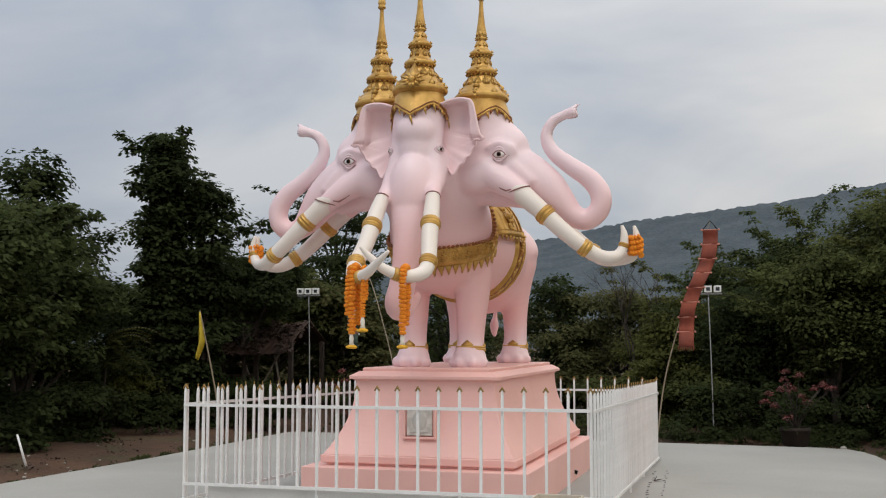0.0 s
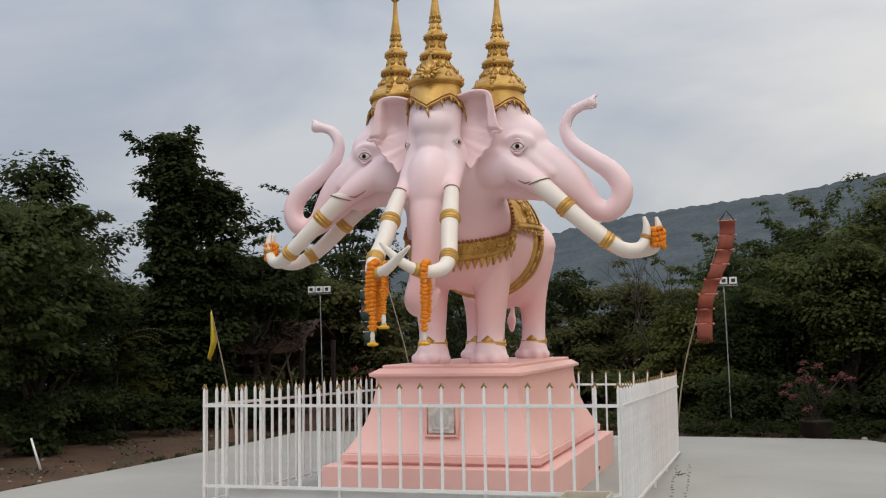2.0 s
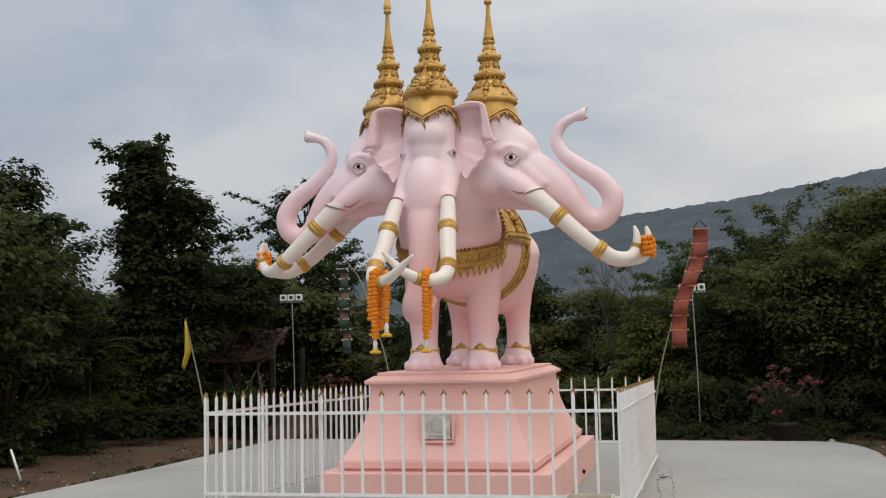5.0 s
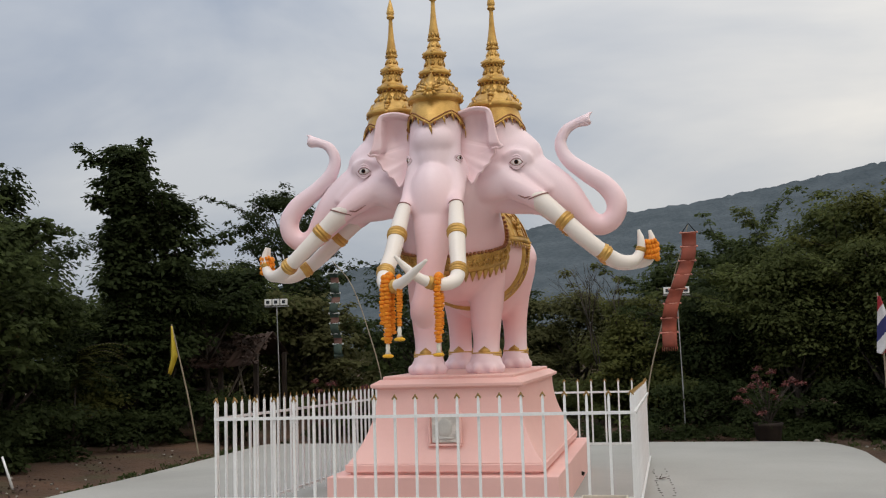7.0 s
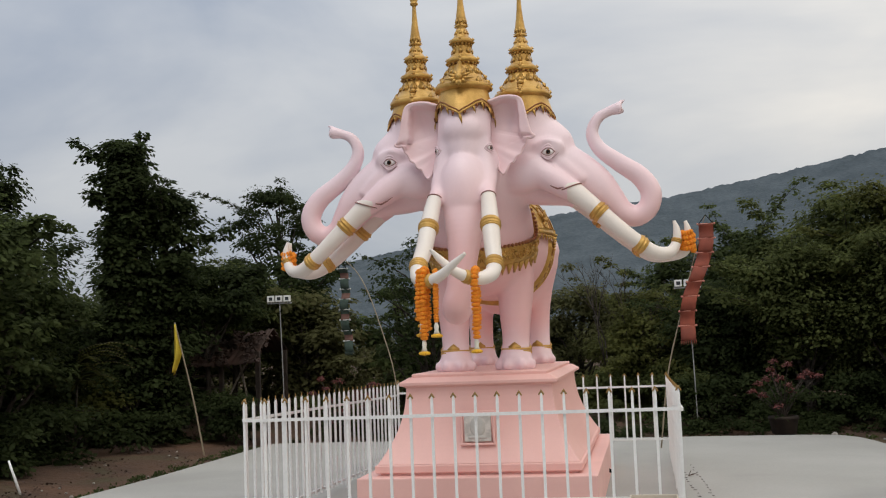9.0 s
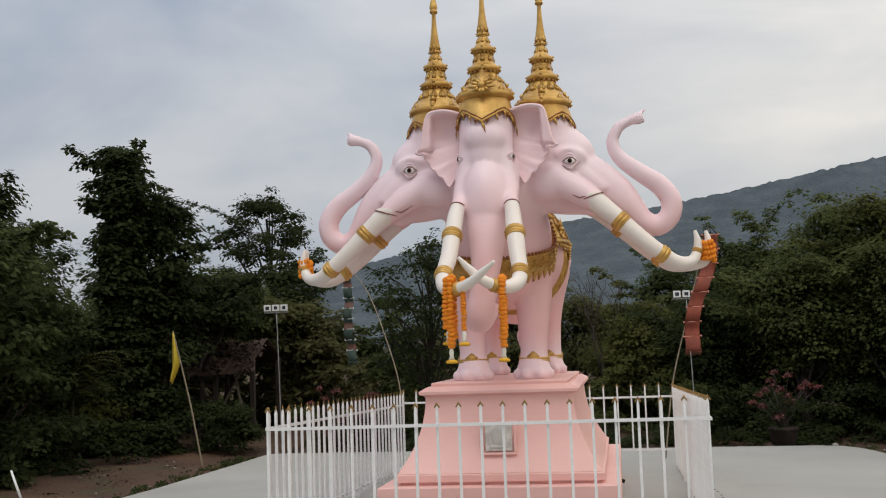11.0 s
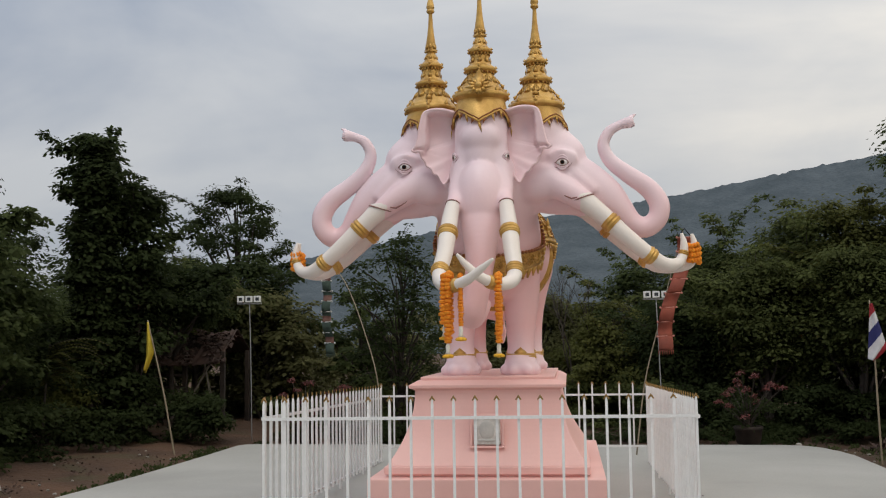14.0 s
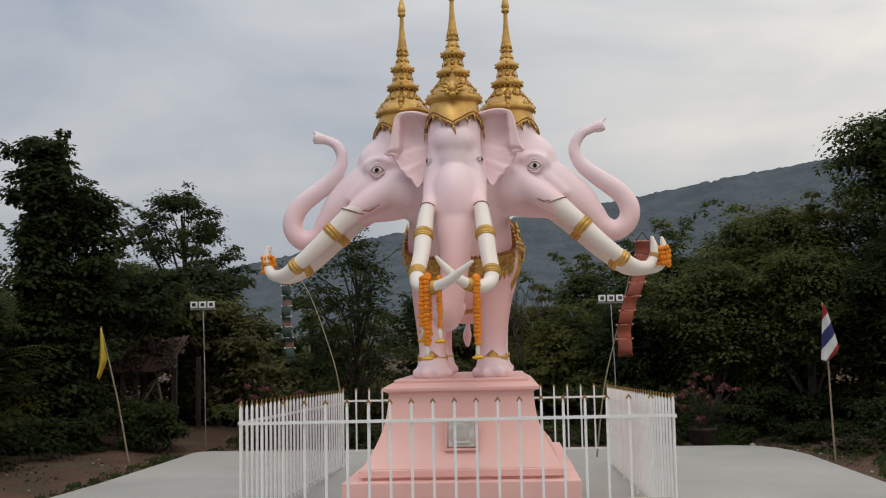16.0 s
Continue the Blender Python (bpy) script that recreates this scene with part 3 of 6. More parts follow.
def build_statue():
    f = Field((-1.92, -1.55, 1.28), (1.92, 2.5, 4.0), 0.019)
    # body, chest, haunches, neck
    f.egg((0, 0.95, 2.62), (0.62, 1.25, 0.60), 0.05)
    f.egg((0, -0.12, 2.72), (0.53, 0.50, 0.66), 0.13)
    f.egg((0, 1.70, 2.52), (0.56, 0.55, 0.62), 0.12)
    f.egg((0, -0.40, 3.20), (0.58, 0.42, 0.55), 0.12)
    for s in (-1, 1):
        f.limb([(s * 0.285, -0.02, 2.60, 0.235), (s * 0.318, -0.05, 2.2, 0.190), (s * 0.31, -0.08, 1.85, 0.155),
                (s * 0.305, -0.08, 1.60, 0.135), (s * 0.30, -0.10, 1.45, 0.155), (s * 0.30, -0.11, 1.385, 0.175)], 0.07)
        f.limb([(s * 0.32, 1.75, 2.60, 0.32), (s * 0.33, 1.80, 2.25, 0.215), (s * 0.335, 1.86, 1.92, 0.15),
                (s * 0.335, 1.88, 1.62, 0.135), (s * 0.33, 1.86, 1.45, 0.155), (s * 0.33, 1.85, 1.385, 0.175)], 0.07)
        for y0 in (-0.11, 1.85):
            x0 = s * (0.30 if y0 < 0 else 0.33)
            for a in (-70, -25, 25, 70):
                f.egg((x0 + 0.165 * math.sin(radians(a)), y0 - 0.165 * math.cos(radians(a)), 1.372), (0.052, 0.052, 0.055), 0.025)
    body = Field((0, 0, 0), (0.1, 0.1, 0.1), 0.1)
    body.lo, body.h, body.n, body.val = f.lo, f.h, f.n, f.val.copy()

    # tail
    f.limb([(0, 2.10, 2.85, 0.07), (0.0, 2.30, 2.6, 0.05), (0.0, 2.36, 2.2, 0.035), (-0.02, 2.34, 1.9, 0.028), (-0.03, 2.33, 1.78, 0.055), (-0.03, 2.33, 1.66, 0.03)], 0.04)

    # middle head, which looks ahead
    f.egg((0, -0.80, 3.45), (0.235, 0.34, 0.47), 0.07)
    f.egg((0, -0.86, 3.66), (0.235, 0.25, 0.26), 0.04)
    f.egg((0, -0.965, 3.585), (0.210, 0.205, 0.192), 0.018)
    f.limb([(0, -0.98, 3.15, 0.205), (0, -1.06, 2.9, 0.205), (0, -1.13, 2.7, 0.182), (0, -1.19, 2.5, 0.150), (-0.015, -1.23, 2.3, 0.127),
            (-0.045, -1.24, 2.1, 0.122), (-0.085, -1.23, 1.95, 0.128), (-0.09, -1.16, 1.89, 0.115), (-0.02, -1.10, 1.93, 0.075), (0.035, -1.08, 2.0, 0.05)], 0.05)
    # the trunk's root: a broad swelling with a crisp arched upper edge
    f.egg((0, -1.072, 2.995), (0.230, 0.222, 0.385), 0.006, turn=("X", -5))
    for s in (-1, 1):
        f.limb([(s * 0.17, -0.80, 3.36, 0.12), (s * 0.190, -0.98, 3.15, 0.102), (s * 0.222, -1.14, 2.99, 0.082), (s * 0.243, -1.225, 2.91, 0.068)], 0.03)
        # temple and cheek, flush from the cap down to the tusk's socket
        f.limb([(s * 0.150, -0.90, 3.74, 0.090), (s * 0.165, -0.935, 3.5, 0.088), (s * 0.178, -0.97, 3.3, 0.092), (s * 0.203, -1.05, 3.08, 0.088)], 0.05)
        f.egg((s * 0.20, -0.70, 3.2), (0.14, 0.25, 0.22), 0.1)
    f.limb([(0, -0.72, 3.0, 0.13), (0, -0.95, 2.9, 0.09), (0, -1.08, 2.84, 0.05)], 0.06)

    f.egg((0, -0.845, 3.72), (0.25, 0.25, 0.25), 0.02)
    # the two heads that look aside
    for s in (-1, 1):
        def P(x, y, z, *r):
            if s < 0:      # the western trunk hangs a little lower and closer in
                k = min(1.0, max(0.0, (x - 0.9) / 0.5))
                x, z = x - 0.04 * k, z - 0.035 * k
            return (s * x, y, z, *r)
        f.egg(P(0.55, -0.46, 3.48), (0.33, 0.275, 0.44), 0.08)
        f.egg(P(0.53, -0.485, 3.72), (0.265, 0.25, 0.25), 0.04)
        f.egg(P(0.78, -0.47, 3.45), (0.22, 0.23, 0.24), 0.08)
        f.egg(P(1.01, -0.47, 3.22), (0.22, 0.16, 0.13), 0.03, turn=("Y", s * 40))
        f.limb([P(0.80, -0.47, 3.30, 0.24), P(1.00, -0.47, 3.18, 0.220), P(1.17, -0.47, 3.055, 0.192), P(1.30, -0.47, 2.92, 0.150), P(1.415, -0.47, 2.80, 0.113),
                P(1.55, -0.47, 2.745, 0.102), P(1.67, -0.475, 2.825, 0.099), P(1.695, -0.475, 2.97, 0.100), P(1.60, -0.475, 3.125, 0.095),
                P(1.40, -0.475, 3.275, 0.084), P(1.235, -0.475, 3.415, 0.071), P(1.172, -0.475, 3.565, 0.060), P(1.23, -0.48, 3.70, 0.052), P(1.34, -0.48, 3.765, 0.046),
                P(1.44, -0.48, 3.79, 0.060)], 0.035, 6)
        f.egg(P(1.50, -0.48, 3.80), (0.055, 0.040, 0.040), 0.012, cut=True)
        f.limb([P(1.46, -0.48, 3.85, 0.02), P(1.50, -0.48, 3.865, 0.008)], 0.02)
        for w in (-1, 1):
            y = -0.47
            f.limb([P(0.62, y + w * 0.20, 3.22, 0.15), P(0.80, y + w * 0.245, 3.10, 0.125), P(0.93, y + w * 0.27, 3.01, 0.105), P(1.0, y + w * 0.275, 2.965, 0.098)], 0.04)
            f.egg(P(0.50, y + w * 0.19, 3.185), (0.21, 0.15, 0.185), 0.06)
            # jaw muscle and the fold before it
            f.egg(P(0.56, y + w * 0.245, 3.17), (0.145, 0.075, 0.13), 0.045)
            f.limb([P(0.84, y + w * 0.215, 3.30, 0.035), P(0.95, y + w * 0.215, 3.20, 0.040), P(1.05, y + w * 0.205, 3.11, 0.035)], 0.06)
            f.egg(P(0.77, y + w * 0.225, 3.41), (0.14, 0.07, 0.09), 0.06)
            f.limb([P(0.66, y + w * 0.265, 3.44, 0.02), P(0.76, y + w * 0.285, 3.475, 0.024), P(0.87, y + w * 0.245, 3.44, 0.02)], 0.03)
            f.limb([P(0.58, y + w * 0.26, 3.30, 0.03), P(0.68, y + w * 0.255, 3.20, 0.03), P(0.80, y + w * 0.23, 3.24, 0.025)], 0.05)
            f.egg(P(0.62, y + w * 0.33, 3.36), (0.08, 0.04, 0.025), 0.03, cut=True)
        f.limb([P(0.45, -0.47, 3.10, 0.16), P(0.65, -0.47, 3.02, 0.12), P(0.85, -0.47, 2.97, 0.085), P(0.95, -0.47, 2.92, 0.05)], 0.06)
    verts, faces = f.mesh()
    s_ = Soup()
    s_.add(verts, faces, 0)
    SKIN, TUSK, GOLD, EYEW, BLK, LINE, RED, EAR = range(8)

    # ears of the middle head: sheets with a broad folded rim above and a scalloped lobe below
    for s in (-1, 1):
        rim = smooth_path([(0.24, 3.845), (0.36, 3.880), (0.47, 3.880), (0.545, 3.845), (0.580, 3.72), (0.603, 3.60), (0.628, 3.522), (0.660, 3.498), (0.630, 3.480), (0.588, 3.482),
                           (0.572, 3.43), (0.540, 3.392), (0.522, 3.345), (0.480, 3.318), (0.458, 3.272), (0.418, 3.252), (0.392, 3.205), (0.358, 3.160), (0.325, 3.20), (0.290, 3.265), (0.245, 3.325)], 5)
        n, m = len(rim), 26
        hook = int(0.40 * n)
        band_to = rim[:hook]
        grid = []
        for i, (rx, rz) in enumerate(rim):
            u = i / (n - 1)
            rootz = 3.80 - 0.46 * min(1.0, u * 1.05)
            for j in range(m + 1):
                v = 1 - (1 - j / m) ** 1.35
                x = 0.185 + (rx - 0.185) * v
                z = rootz + (rz - rootz) * v
                dist = np.hypot(band_to[:, 0] - x, band_to[:, 1] - z)
                near = int(dist.argmin())
                wide = 0.022 + 0.062 * min(1.0, max(0.0, (near / hook - 0.30) / 0.35))
                e = min(1.0, max(0.0, (wide + 0.020 - float(dist[near])) / 0.020))
                fold = e * e * (3 - 2 * e) * min(1.0, max(0.0, (z - 3.44) / 0.08))
                y = -0.815 - 0.07 * v - 0.04 * u * v
                y -= 0.080 * fold
                y += 0.070 * (1 - fold) * math.exp(-((x - 0.43) / 0.10) ** 2 - ((z - 3.70) / 0.13) ** 2)
                # soft creases from the root out to the scallops
                if z < 3.62:
                    y += 0.006 * math.sin(u * 34 + 1.0) * v ** 2 * min(1.0, (3.62 - z) / 0.15)
                y += 0.008 * math.sin((x * 0.8 + z) * 15) * (1 - fold) * v * (1 - v) * 3
                if near > hook * 0.88:
                    y -= 0.025 * v ** 6
                grid.append((x, y, z))
        back = [(x - 0.006, y + 0.030, z - 0.004) for x, y, z in grid]
        vs = [(s * x, y, z) for x, y, z in grid + back]
        w, o = m + 1, n * (m + 1)
        fs = []
        for i in range(n - 1):
            for j in range(m):
                a = i * w + j
                q = (a, a + 1, a + w + 1, a + w)
                fs.append(q if s < 0 else q[::-1])
                fs.append(tuple(o + k for k in (q[::-1] if s < 0 else q)))
        for i in range(n - 1):
            fs.append((i * w + m, (i + 1) * w + m, o + (i + 1) * w + m, o + i * w + m))
        for i0 in (0, n - 1):
            for j in range(m):
                fs.append((i0 * w + j, i0 * w + j + 1, o + i0 * w + j + 1, o + i0 * w + j))
        s_.add(vs, fs, EAR)
        s_.tube([(s * grid[i * w + m][0], grid[i * w + m][1] + 0.013, grid[i * w + m][2]) for i in range(n)], [0.016 - 0.006 * i / n for i in range(n)], 8, EAR)

    # tusks with gold bands
    def tusk(rows, bands, lip=None):
        """lip: the height at which the flesh of the mouth is cut level over the tusk's root."""
        p = smooth_path(rows, 8)
        start = len(s_.v)
        s_.tube([q[:3] for q in p], [q[3] for q in p], 20, TUSK)
        d0 = (Vector(p[4][:3]) - Vector(p[0][:3])).normalized()
        if lip:
            for i in range(start, start + 20 * 16):
                v = Vector(s_.v[i])
                over = v.z - lip - 0.045 * math.cos((abs(v.x) - 1.0) * 13)
                if over > 0:
                    s_.v[i] = tuple(v + d0 * (over / -d0.z))
        for at, wide in bands:
            i = int(at * (len(p) - 1))
            a, b = Vector(p[max(i - 1, 0)][:3]), Vector(p[min(i + 1, len(p) - 1)][:3])
            d = (b - a).normalized()
            c, r = Vector(p[i][:3]), p[i][3]
            prof = [(-0.52, 0.9), (-0.5, 1.06), (-0.42, 1.13), (-0.34, 1.07), (-0.30, 1.16), (-0.18, 1.22), (-0.07, 1.16), (0.0, 1.02), (0.07, 1.16), (0.18, 1.22), (0.30, 1.16), (0.34, 1.07), (0.42, 1.13), (0.5, 1.06), (0.52, 0.9)]
            s_.tube([c + d * (wide * t) for t, _ in prof], [r * q for _, q in prof], 20, GOLD, False)
        ring = [Vector(s_.v[start + k % 20]) for k in range(21)]
        mid = sum(ring[:20], Vector()) / 20
        s_.tube([mid + (q - mid) * 1.02 for q in ring], [0.0065] * 21, 6, LINE, False)

    tusk([(0.246, -1.225, 2.925, 0.0655), (0.262, -1.305, 2.81, 0.0730), (0.285, -1.43, 2.64, 0.0781), (0.31, -1.55, 2.45, 0.0744), (0.335, -1.66, 2.28, 0.0688), (0.31, -1.76, 2.18, 0.0632),
          (0.20, -1.91, 2.145, 0.0539), (0.06, -2.03, 2.20, 0.0437), (-0.05, -2.09, 2.30, 0.0316), (-0.125, -2.14, 2.39, 0.0130)], [(0.23, 0.095), (0.445, 0.09), (0.72, 0.085)])
    tusk([(-0.246, -1.225, 2.925, 0.0655), (-0.262, -1.305, 2.81, 0.0730), (-0.275, -1.43, 2.64, 0.0781), (-0.29, -1.57, 2.45, 0.0744), (-0.315, -1.73, 2.28, 0.0688), (-0.29, -1.87, 2.17, 0.0632),
          (-0.18, -2.04, 2.13, 0.0539), (-0.04, -2.17, 2.17, 0.0437), (0.08, -2.25, 2.25, 0.0316), (0.19, -2.31, 2.33, 0.0130)], [(0.23, 0.095), (0.445, 0.09), (0.70, 0.085)])
    for s in (-1, 1):
        for w in (-1, 1):
            y = -0.475
            e = 0.105 if w > 0 and s > 0 else 0.0
            tusk([(s * 0.875, y + w * 0.262, 3.07, 0.102), (s * 1.02, y + w * 0.28, 2.945, 0.097), (s * 1.17, y + w * 0.29, 2.81, 0.086), (s * 1.35, y + w * 0.29, 2.64, 0.079), (s * 1.53, y + w * 0.27, 2.485, 0.073),
                  (s * 1.70, y + w * 0.19, 2.375, 0.067), (s * (1.84 + e), y + w * 0.09, 2.38, 0.055), (s * (1.905 + e), y + w * 0.045, 2.47, 0.044),
                  (s * (1.915 + e), y + w * 0.04, 2.58, 0.034), (s * (1.895 + e), y + w * 0.04, 2.675, 0.014)], [(0.25, 0.095), (0.475, 0.09), (0.80, 0.045)], 3.015 if s > 0 else 2.965)
            # mouth line
            low = 0.0 if s > 0 else 0.045
            s_.tube([(s * 0.74, y + w * 0.330, 3.068 - low), (s * 0.79, y + w * 0.345, 3.032 - low), (s * 0.845, y + w * 0.356, 3.003 - low), (s * 0.90, y + w * 0.366, 3.012 - low)], [0.003, 0.007, 0.009, 0.006], 6, LINE)

    # eyes
    def eye(c, out, along, size):
        out, along = Vector(out).normalized(), Vector(along).normalized()
        up = out.cross(along).normalized()
        if up.z < 0:
            up = -up
        c = Vector(c)
        s_.ball(c - out * 0.008 * size, (0.052 * size, 0.036 * size, 0.028 * size), EYEW, 16, 8, (along, up, out))
        s_.ball(c + out * 0.015 * size, (0.0235 * size, 0.0235 * size, 0.010 * size), RED, 14, 6, (along, up, out))
        s_.ball(c + out * 0.0175 * size, (0.0205 * size, 0.0205 * size, 0.011 * size), BLK, 14, 6, (along, up, out))
        for sg, rr in ((1, 0.012), (-1, 0.009)):
            for lift in (1.08, 1.65):
                path = []
                for i in range(11):
                    a = -1 + 2 * i / 10
                    path.append(c + along * (0.068 * size * a * (0.9 + 0.1 * lift)) + up * (sg * 0.041 * size * lift * (1 - a * a)) + out * (0.012 * size - 0.02 * size * a * a * lift))
                s_.tube(path, [rr * size * (1 - 0.55 * abs(-1 + 2 * i / 10)) for i in range(11)], 7, SKIN)
            path = []
            for i in range(11):
                a = -1 + 2 * i / 10
                path.append(c + along * (0.064 * size * a) + up * (sg * 0.037 * size * (1 - a * a)) + out * (0.017 * size - 0.022 * size * a * a))
            s_.tube(path, [0.0036 * size] * 11, 5, LINE)
            # the crease round the lids, drawn out to a corner
            path = []
            for i in range(13):
                a = -1 + 2 * i / 12
                path.append(c + along * (0.098 * size * a) + up * (sg * 0.064 * size * (1 - a * a) - 0.008 * size * abs(a)) + out * (0.006 * size - 0.030 * size * a * a))
            s_.tube(path, [0.0032 * size * (1 - 0.5 * abs(-1 + 2 * i / 12)) for i in range(13)], 5, LINE)

    for s in (-1, 1):
        for w in (-1, 1):
            o = Vector((s * 0.765, -0.475 + w * 1.2, 3.365))
            h = Vector(f.reach(o, (0, -w, 0), 1.6, True))
            eye(h + Vector((0, w * 0.004, 0)), (s * 0.15, w, 0.05), (1, 0, 0), 1.0)
        h = Vector(f.reach((s * 1.0, -1.0, 3.40), (-s, 0, 0), 1.2, True))
        eye(h + Vector((s * 0.004, 0, 0)), (s, -0.62, 0.0), (0.62 * s, 1, 0), 0.66)

    # crowns
    rings = [(0.222, 3.925), (0.232, 3.93), (0.250, 3.943), (0.256, 3.950), (0.266, 3.954), (0.270, 3.962), (0.270, 3.988), (0.264, 3.994), (0.250, 3.998), (0.246, 4.012), (0.224, 4.035), (0.194, 4.070), (0.166, 4.115),
             (0.146, 4.16), (0.134, 4.185), (0.120, 4.19), (0.120, 4.212), (0.148, 4.220), (0.153, 4.226), (0.153, 4.252), (0.147, 4.259), (0.136, 4.263), (0.118, 4.282), (0.102, 4.302), (0.094, 4.325), (0.090, 4.36), (0.090, 4.382),
             (0.078, 4.386), (0.078, 4.402), (0.108, 4.410), (0.112, 4.416), (0.112, 4.440), (0.106, 4.447), (0.097, 4.450), (0.082, 4.468), (0.068, 4.485), (0.058, 4.515), (0.053, 4.550), (0.042, 4.555), (0.042, 4.566), (0.052, 4.572),
             (0.054, 4.578), (0.054, 4.594), (0.048, 4.60), (0.051, 4.64), (0.043, 4.70), (0.034, 4.76), (0.025, 4.85), (0.019, 4.96), (0.022, 4.975), (0.038, 4.985), (0.041, 5.000), (0.034, 5.010), (0.034, 5.02), (0.041, 5.035), (0.038, 5.06), (0.024, 5.12), (0.003, 5.20)]
    for ox, oy, fx, fy in ((0.0, -0.845, 0, -1), (0.525, -0.485, 1, 0), (-0.525, -0.485, -1, 0)):
        lift = 0.035 if fx == 0 else 0.0
        c = Vector((ox, oy, lift))
        fw = Vector((fx, fy, 0))
        fa = math.atan2(fy, fx)
        s_.lathe(rings, (ox, oy, lift), 40, GOLD, lambda i, t: 0.0)
        # cap on the brow, cut into hanging points
        nseg, rows_ = 72, 8
        vs, fs = [], []
        for k in range(nseg):
            t = 2 * math.pi * k / nseg
            rel = (t - fa) % (math.pi / 2)
            tri_ = 1 - abs(rel - math.pi / 4) / (math.pi / 4)      # 0 on the main axes
            low = 3.715 + 0.135 * tri_ ** 0.85
            small = abs(((t - fa) * 12 / (2 * math.pi)) % 1 - 0.5) * 2
            low -= 0.012 * (1 - small) * tri_
            for j in range(rows_):
                v = j / (rows_ - 1)
                z = 3.95 + lift + (low - 3.95 - lift) * v
                q = (3.95 - z) / 0.25
                r = 0.236 + 0.040 * math.sin(min(q, 1.2) * 1.5)
                front = 1 + (0.10 if fx else 0.15) * max(0, math.cos(t - fa)) ** 2 * q
                vs.append((ox + r * front * math.cos(t), oy + r * front * math.sin(t), z))
        for k in range(nseg):
            k2 = (k + 1) % nseg
            for j in range(rows_ - 1):
                fs.append((k * rows_ + j, k * rows_ + j + 1, k2 * rows_ + j + 1, k2 * rows_ + j))
        s_.add(vs, fs, GOLD)
        inner = [(ox + (x - ox) * 0.94, oy + (y - oy) * 0.94, z + 0.004) for x, y, z in vs]
        s_.add(inner, [g[::-1] for g in fs], GOLD)
        edge = []
        for k in range(nseg):
            k2 = (k + 1) % nseg
            a, b = k * rows_ + rows_ - 1, k2 * rows_ + rows_ - 1
            edge.append((a, len(vs) + a, len(vs) + b, b))
        s_.add(vs + inner, edge, GOLD)
        # raised piping along the points
        s_.tube([Vector(vs[(k % nseg) * rows_ + rows_ - 1]) for k in range(nseg + 1)], [0.012] * (nseg + 1), 6, GOLD, False)
        s_.tube([Vector(vs[(k % nseg) * rows_ + rows_ - 1]) + Vector((math.cos(2 * math.pi * k / nseg) * 0.004, math.sin(2 * math.pi * k / nseg) * 0.004, 0.022)) for k in range(nseg + 1)],
                [0.006] * (nseg + 1), 5, RED, False)
        # hanging flames
        for k in range(32):
            t = fa + 2 * math.pi * k / 32
            kk = int(round((t % (2 * math.pi)) / (2 * math.pi) * nseg)) % nseg
            p = Vector(vs[kk * rows_ + rows_ - 1])
            out = Vector((math.cos(t), math.sin(t), 0))
            s_.leaf(p + out * 0.006, out, (out.x * 0.06 - out.y * 0.25 * (-1) ** k, out.y * 0.06 + out.x * 0.25 * (-1) ** k, -1), 0.030, (0.095, 0.06, 0.085, 0.06)[k % 4] + (0.02 if k % 8 == 0 else 0), 0.013, GOLD if k % 2 == 0 else RED)
        # standing leaves on the tiers
        for zz, rr, cnt_, hh, ww in ((3.975, 0.250, 4, 0.085, 0.075),
                                     (4.080, 0.182, 12, 0.115, 0.085), (4.300, 0.102, 8, 0.075, 0.050), (4.49, 0.064, 8, 0.055, 0.036), (4.592, 0.052, 8, 0.10, 0.036)):
            for k in range(cnt_):
                t = fa + 2 * math.pi * (k + (0.5 if cnt_ == 4 else 0)) / cnt_
                out = Vector((math.cos(t), math.sin(t), 0))
                lean = -0.05 if cnt_ == 4 else -0.42 if cnt_ == 12 else -0.12
                s_.leaf(c + out * rr + Vector((0, 0, zz)), out, (out.x * lean, out.y * lean, 1), ww, hh, 0.011, GOLD)
                if cnt_ == 12:
                    s_.leaf(c + out * (rr + 0.004) + Vector((0, 0, zz + 0.012)), out, (out.x * lean, out.y * lean, 1), ww * 0.45, hh * 0.6, 0.016, GOLD)
        # lozenges on the four faces of each tier
        for zz, rr, hh in ((3.975, 0.262, 0.05), (4.24, 0.146, 0.042), (4.43, 0.106, 0.036), (4.585, 0.050, 0.022)):
            for k in range(4):
                t = fa + math.pi / 2 * k
                out = Vector((math.cos(t), math.sin(t), 0))
                for upd in (1, -1):
                    s_.leaf(c + out * rr + Vector((0, 0, zz)), out, (0, 0, upd), hh * 1.1, hh, 0.022, GOLD)
        for k in range(4):
            t = fa + math.pi / 2 * k
            out = Vector((math.cos(t), math.sin(t), 0.6)).normalized()
            along = Vector((-out.x * 0.6, -out.y * 0.6, 1)).normalized()
            for upd in (1, -1):
                s_.leaf(c + Vector((math.cos(t) * 0.218, math.sin(t) * 0.218, 4.045)), out, along * upd, 0.075, 0.075, 0.03, GOLD)
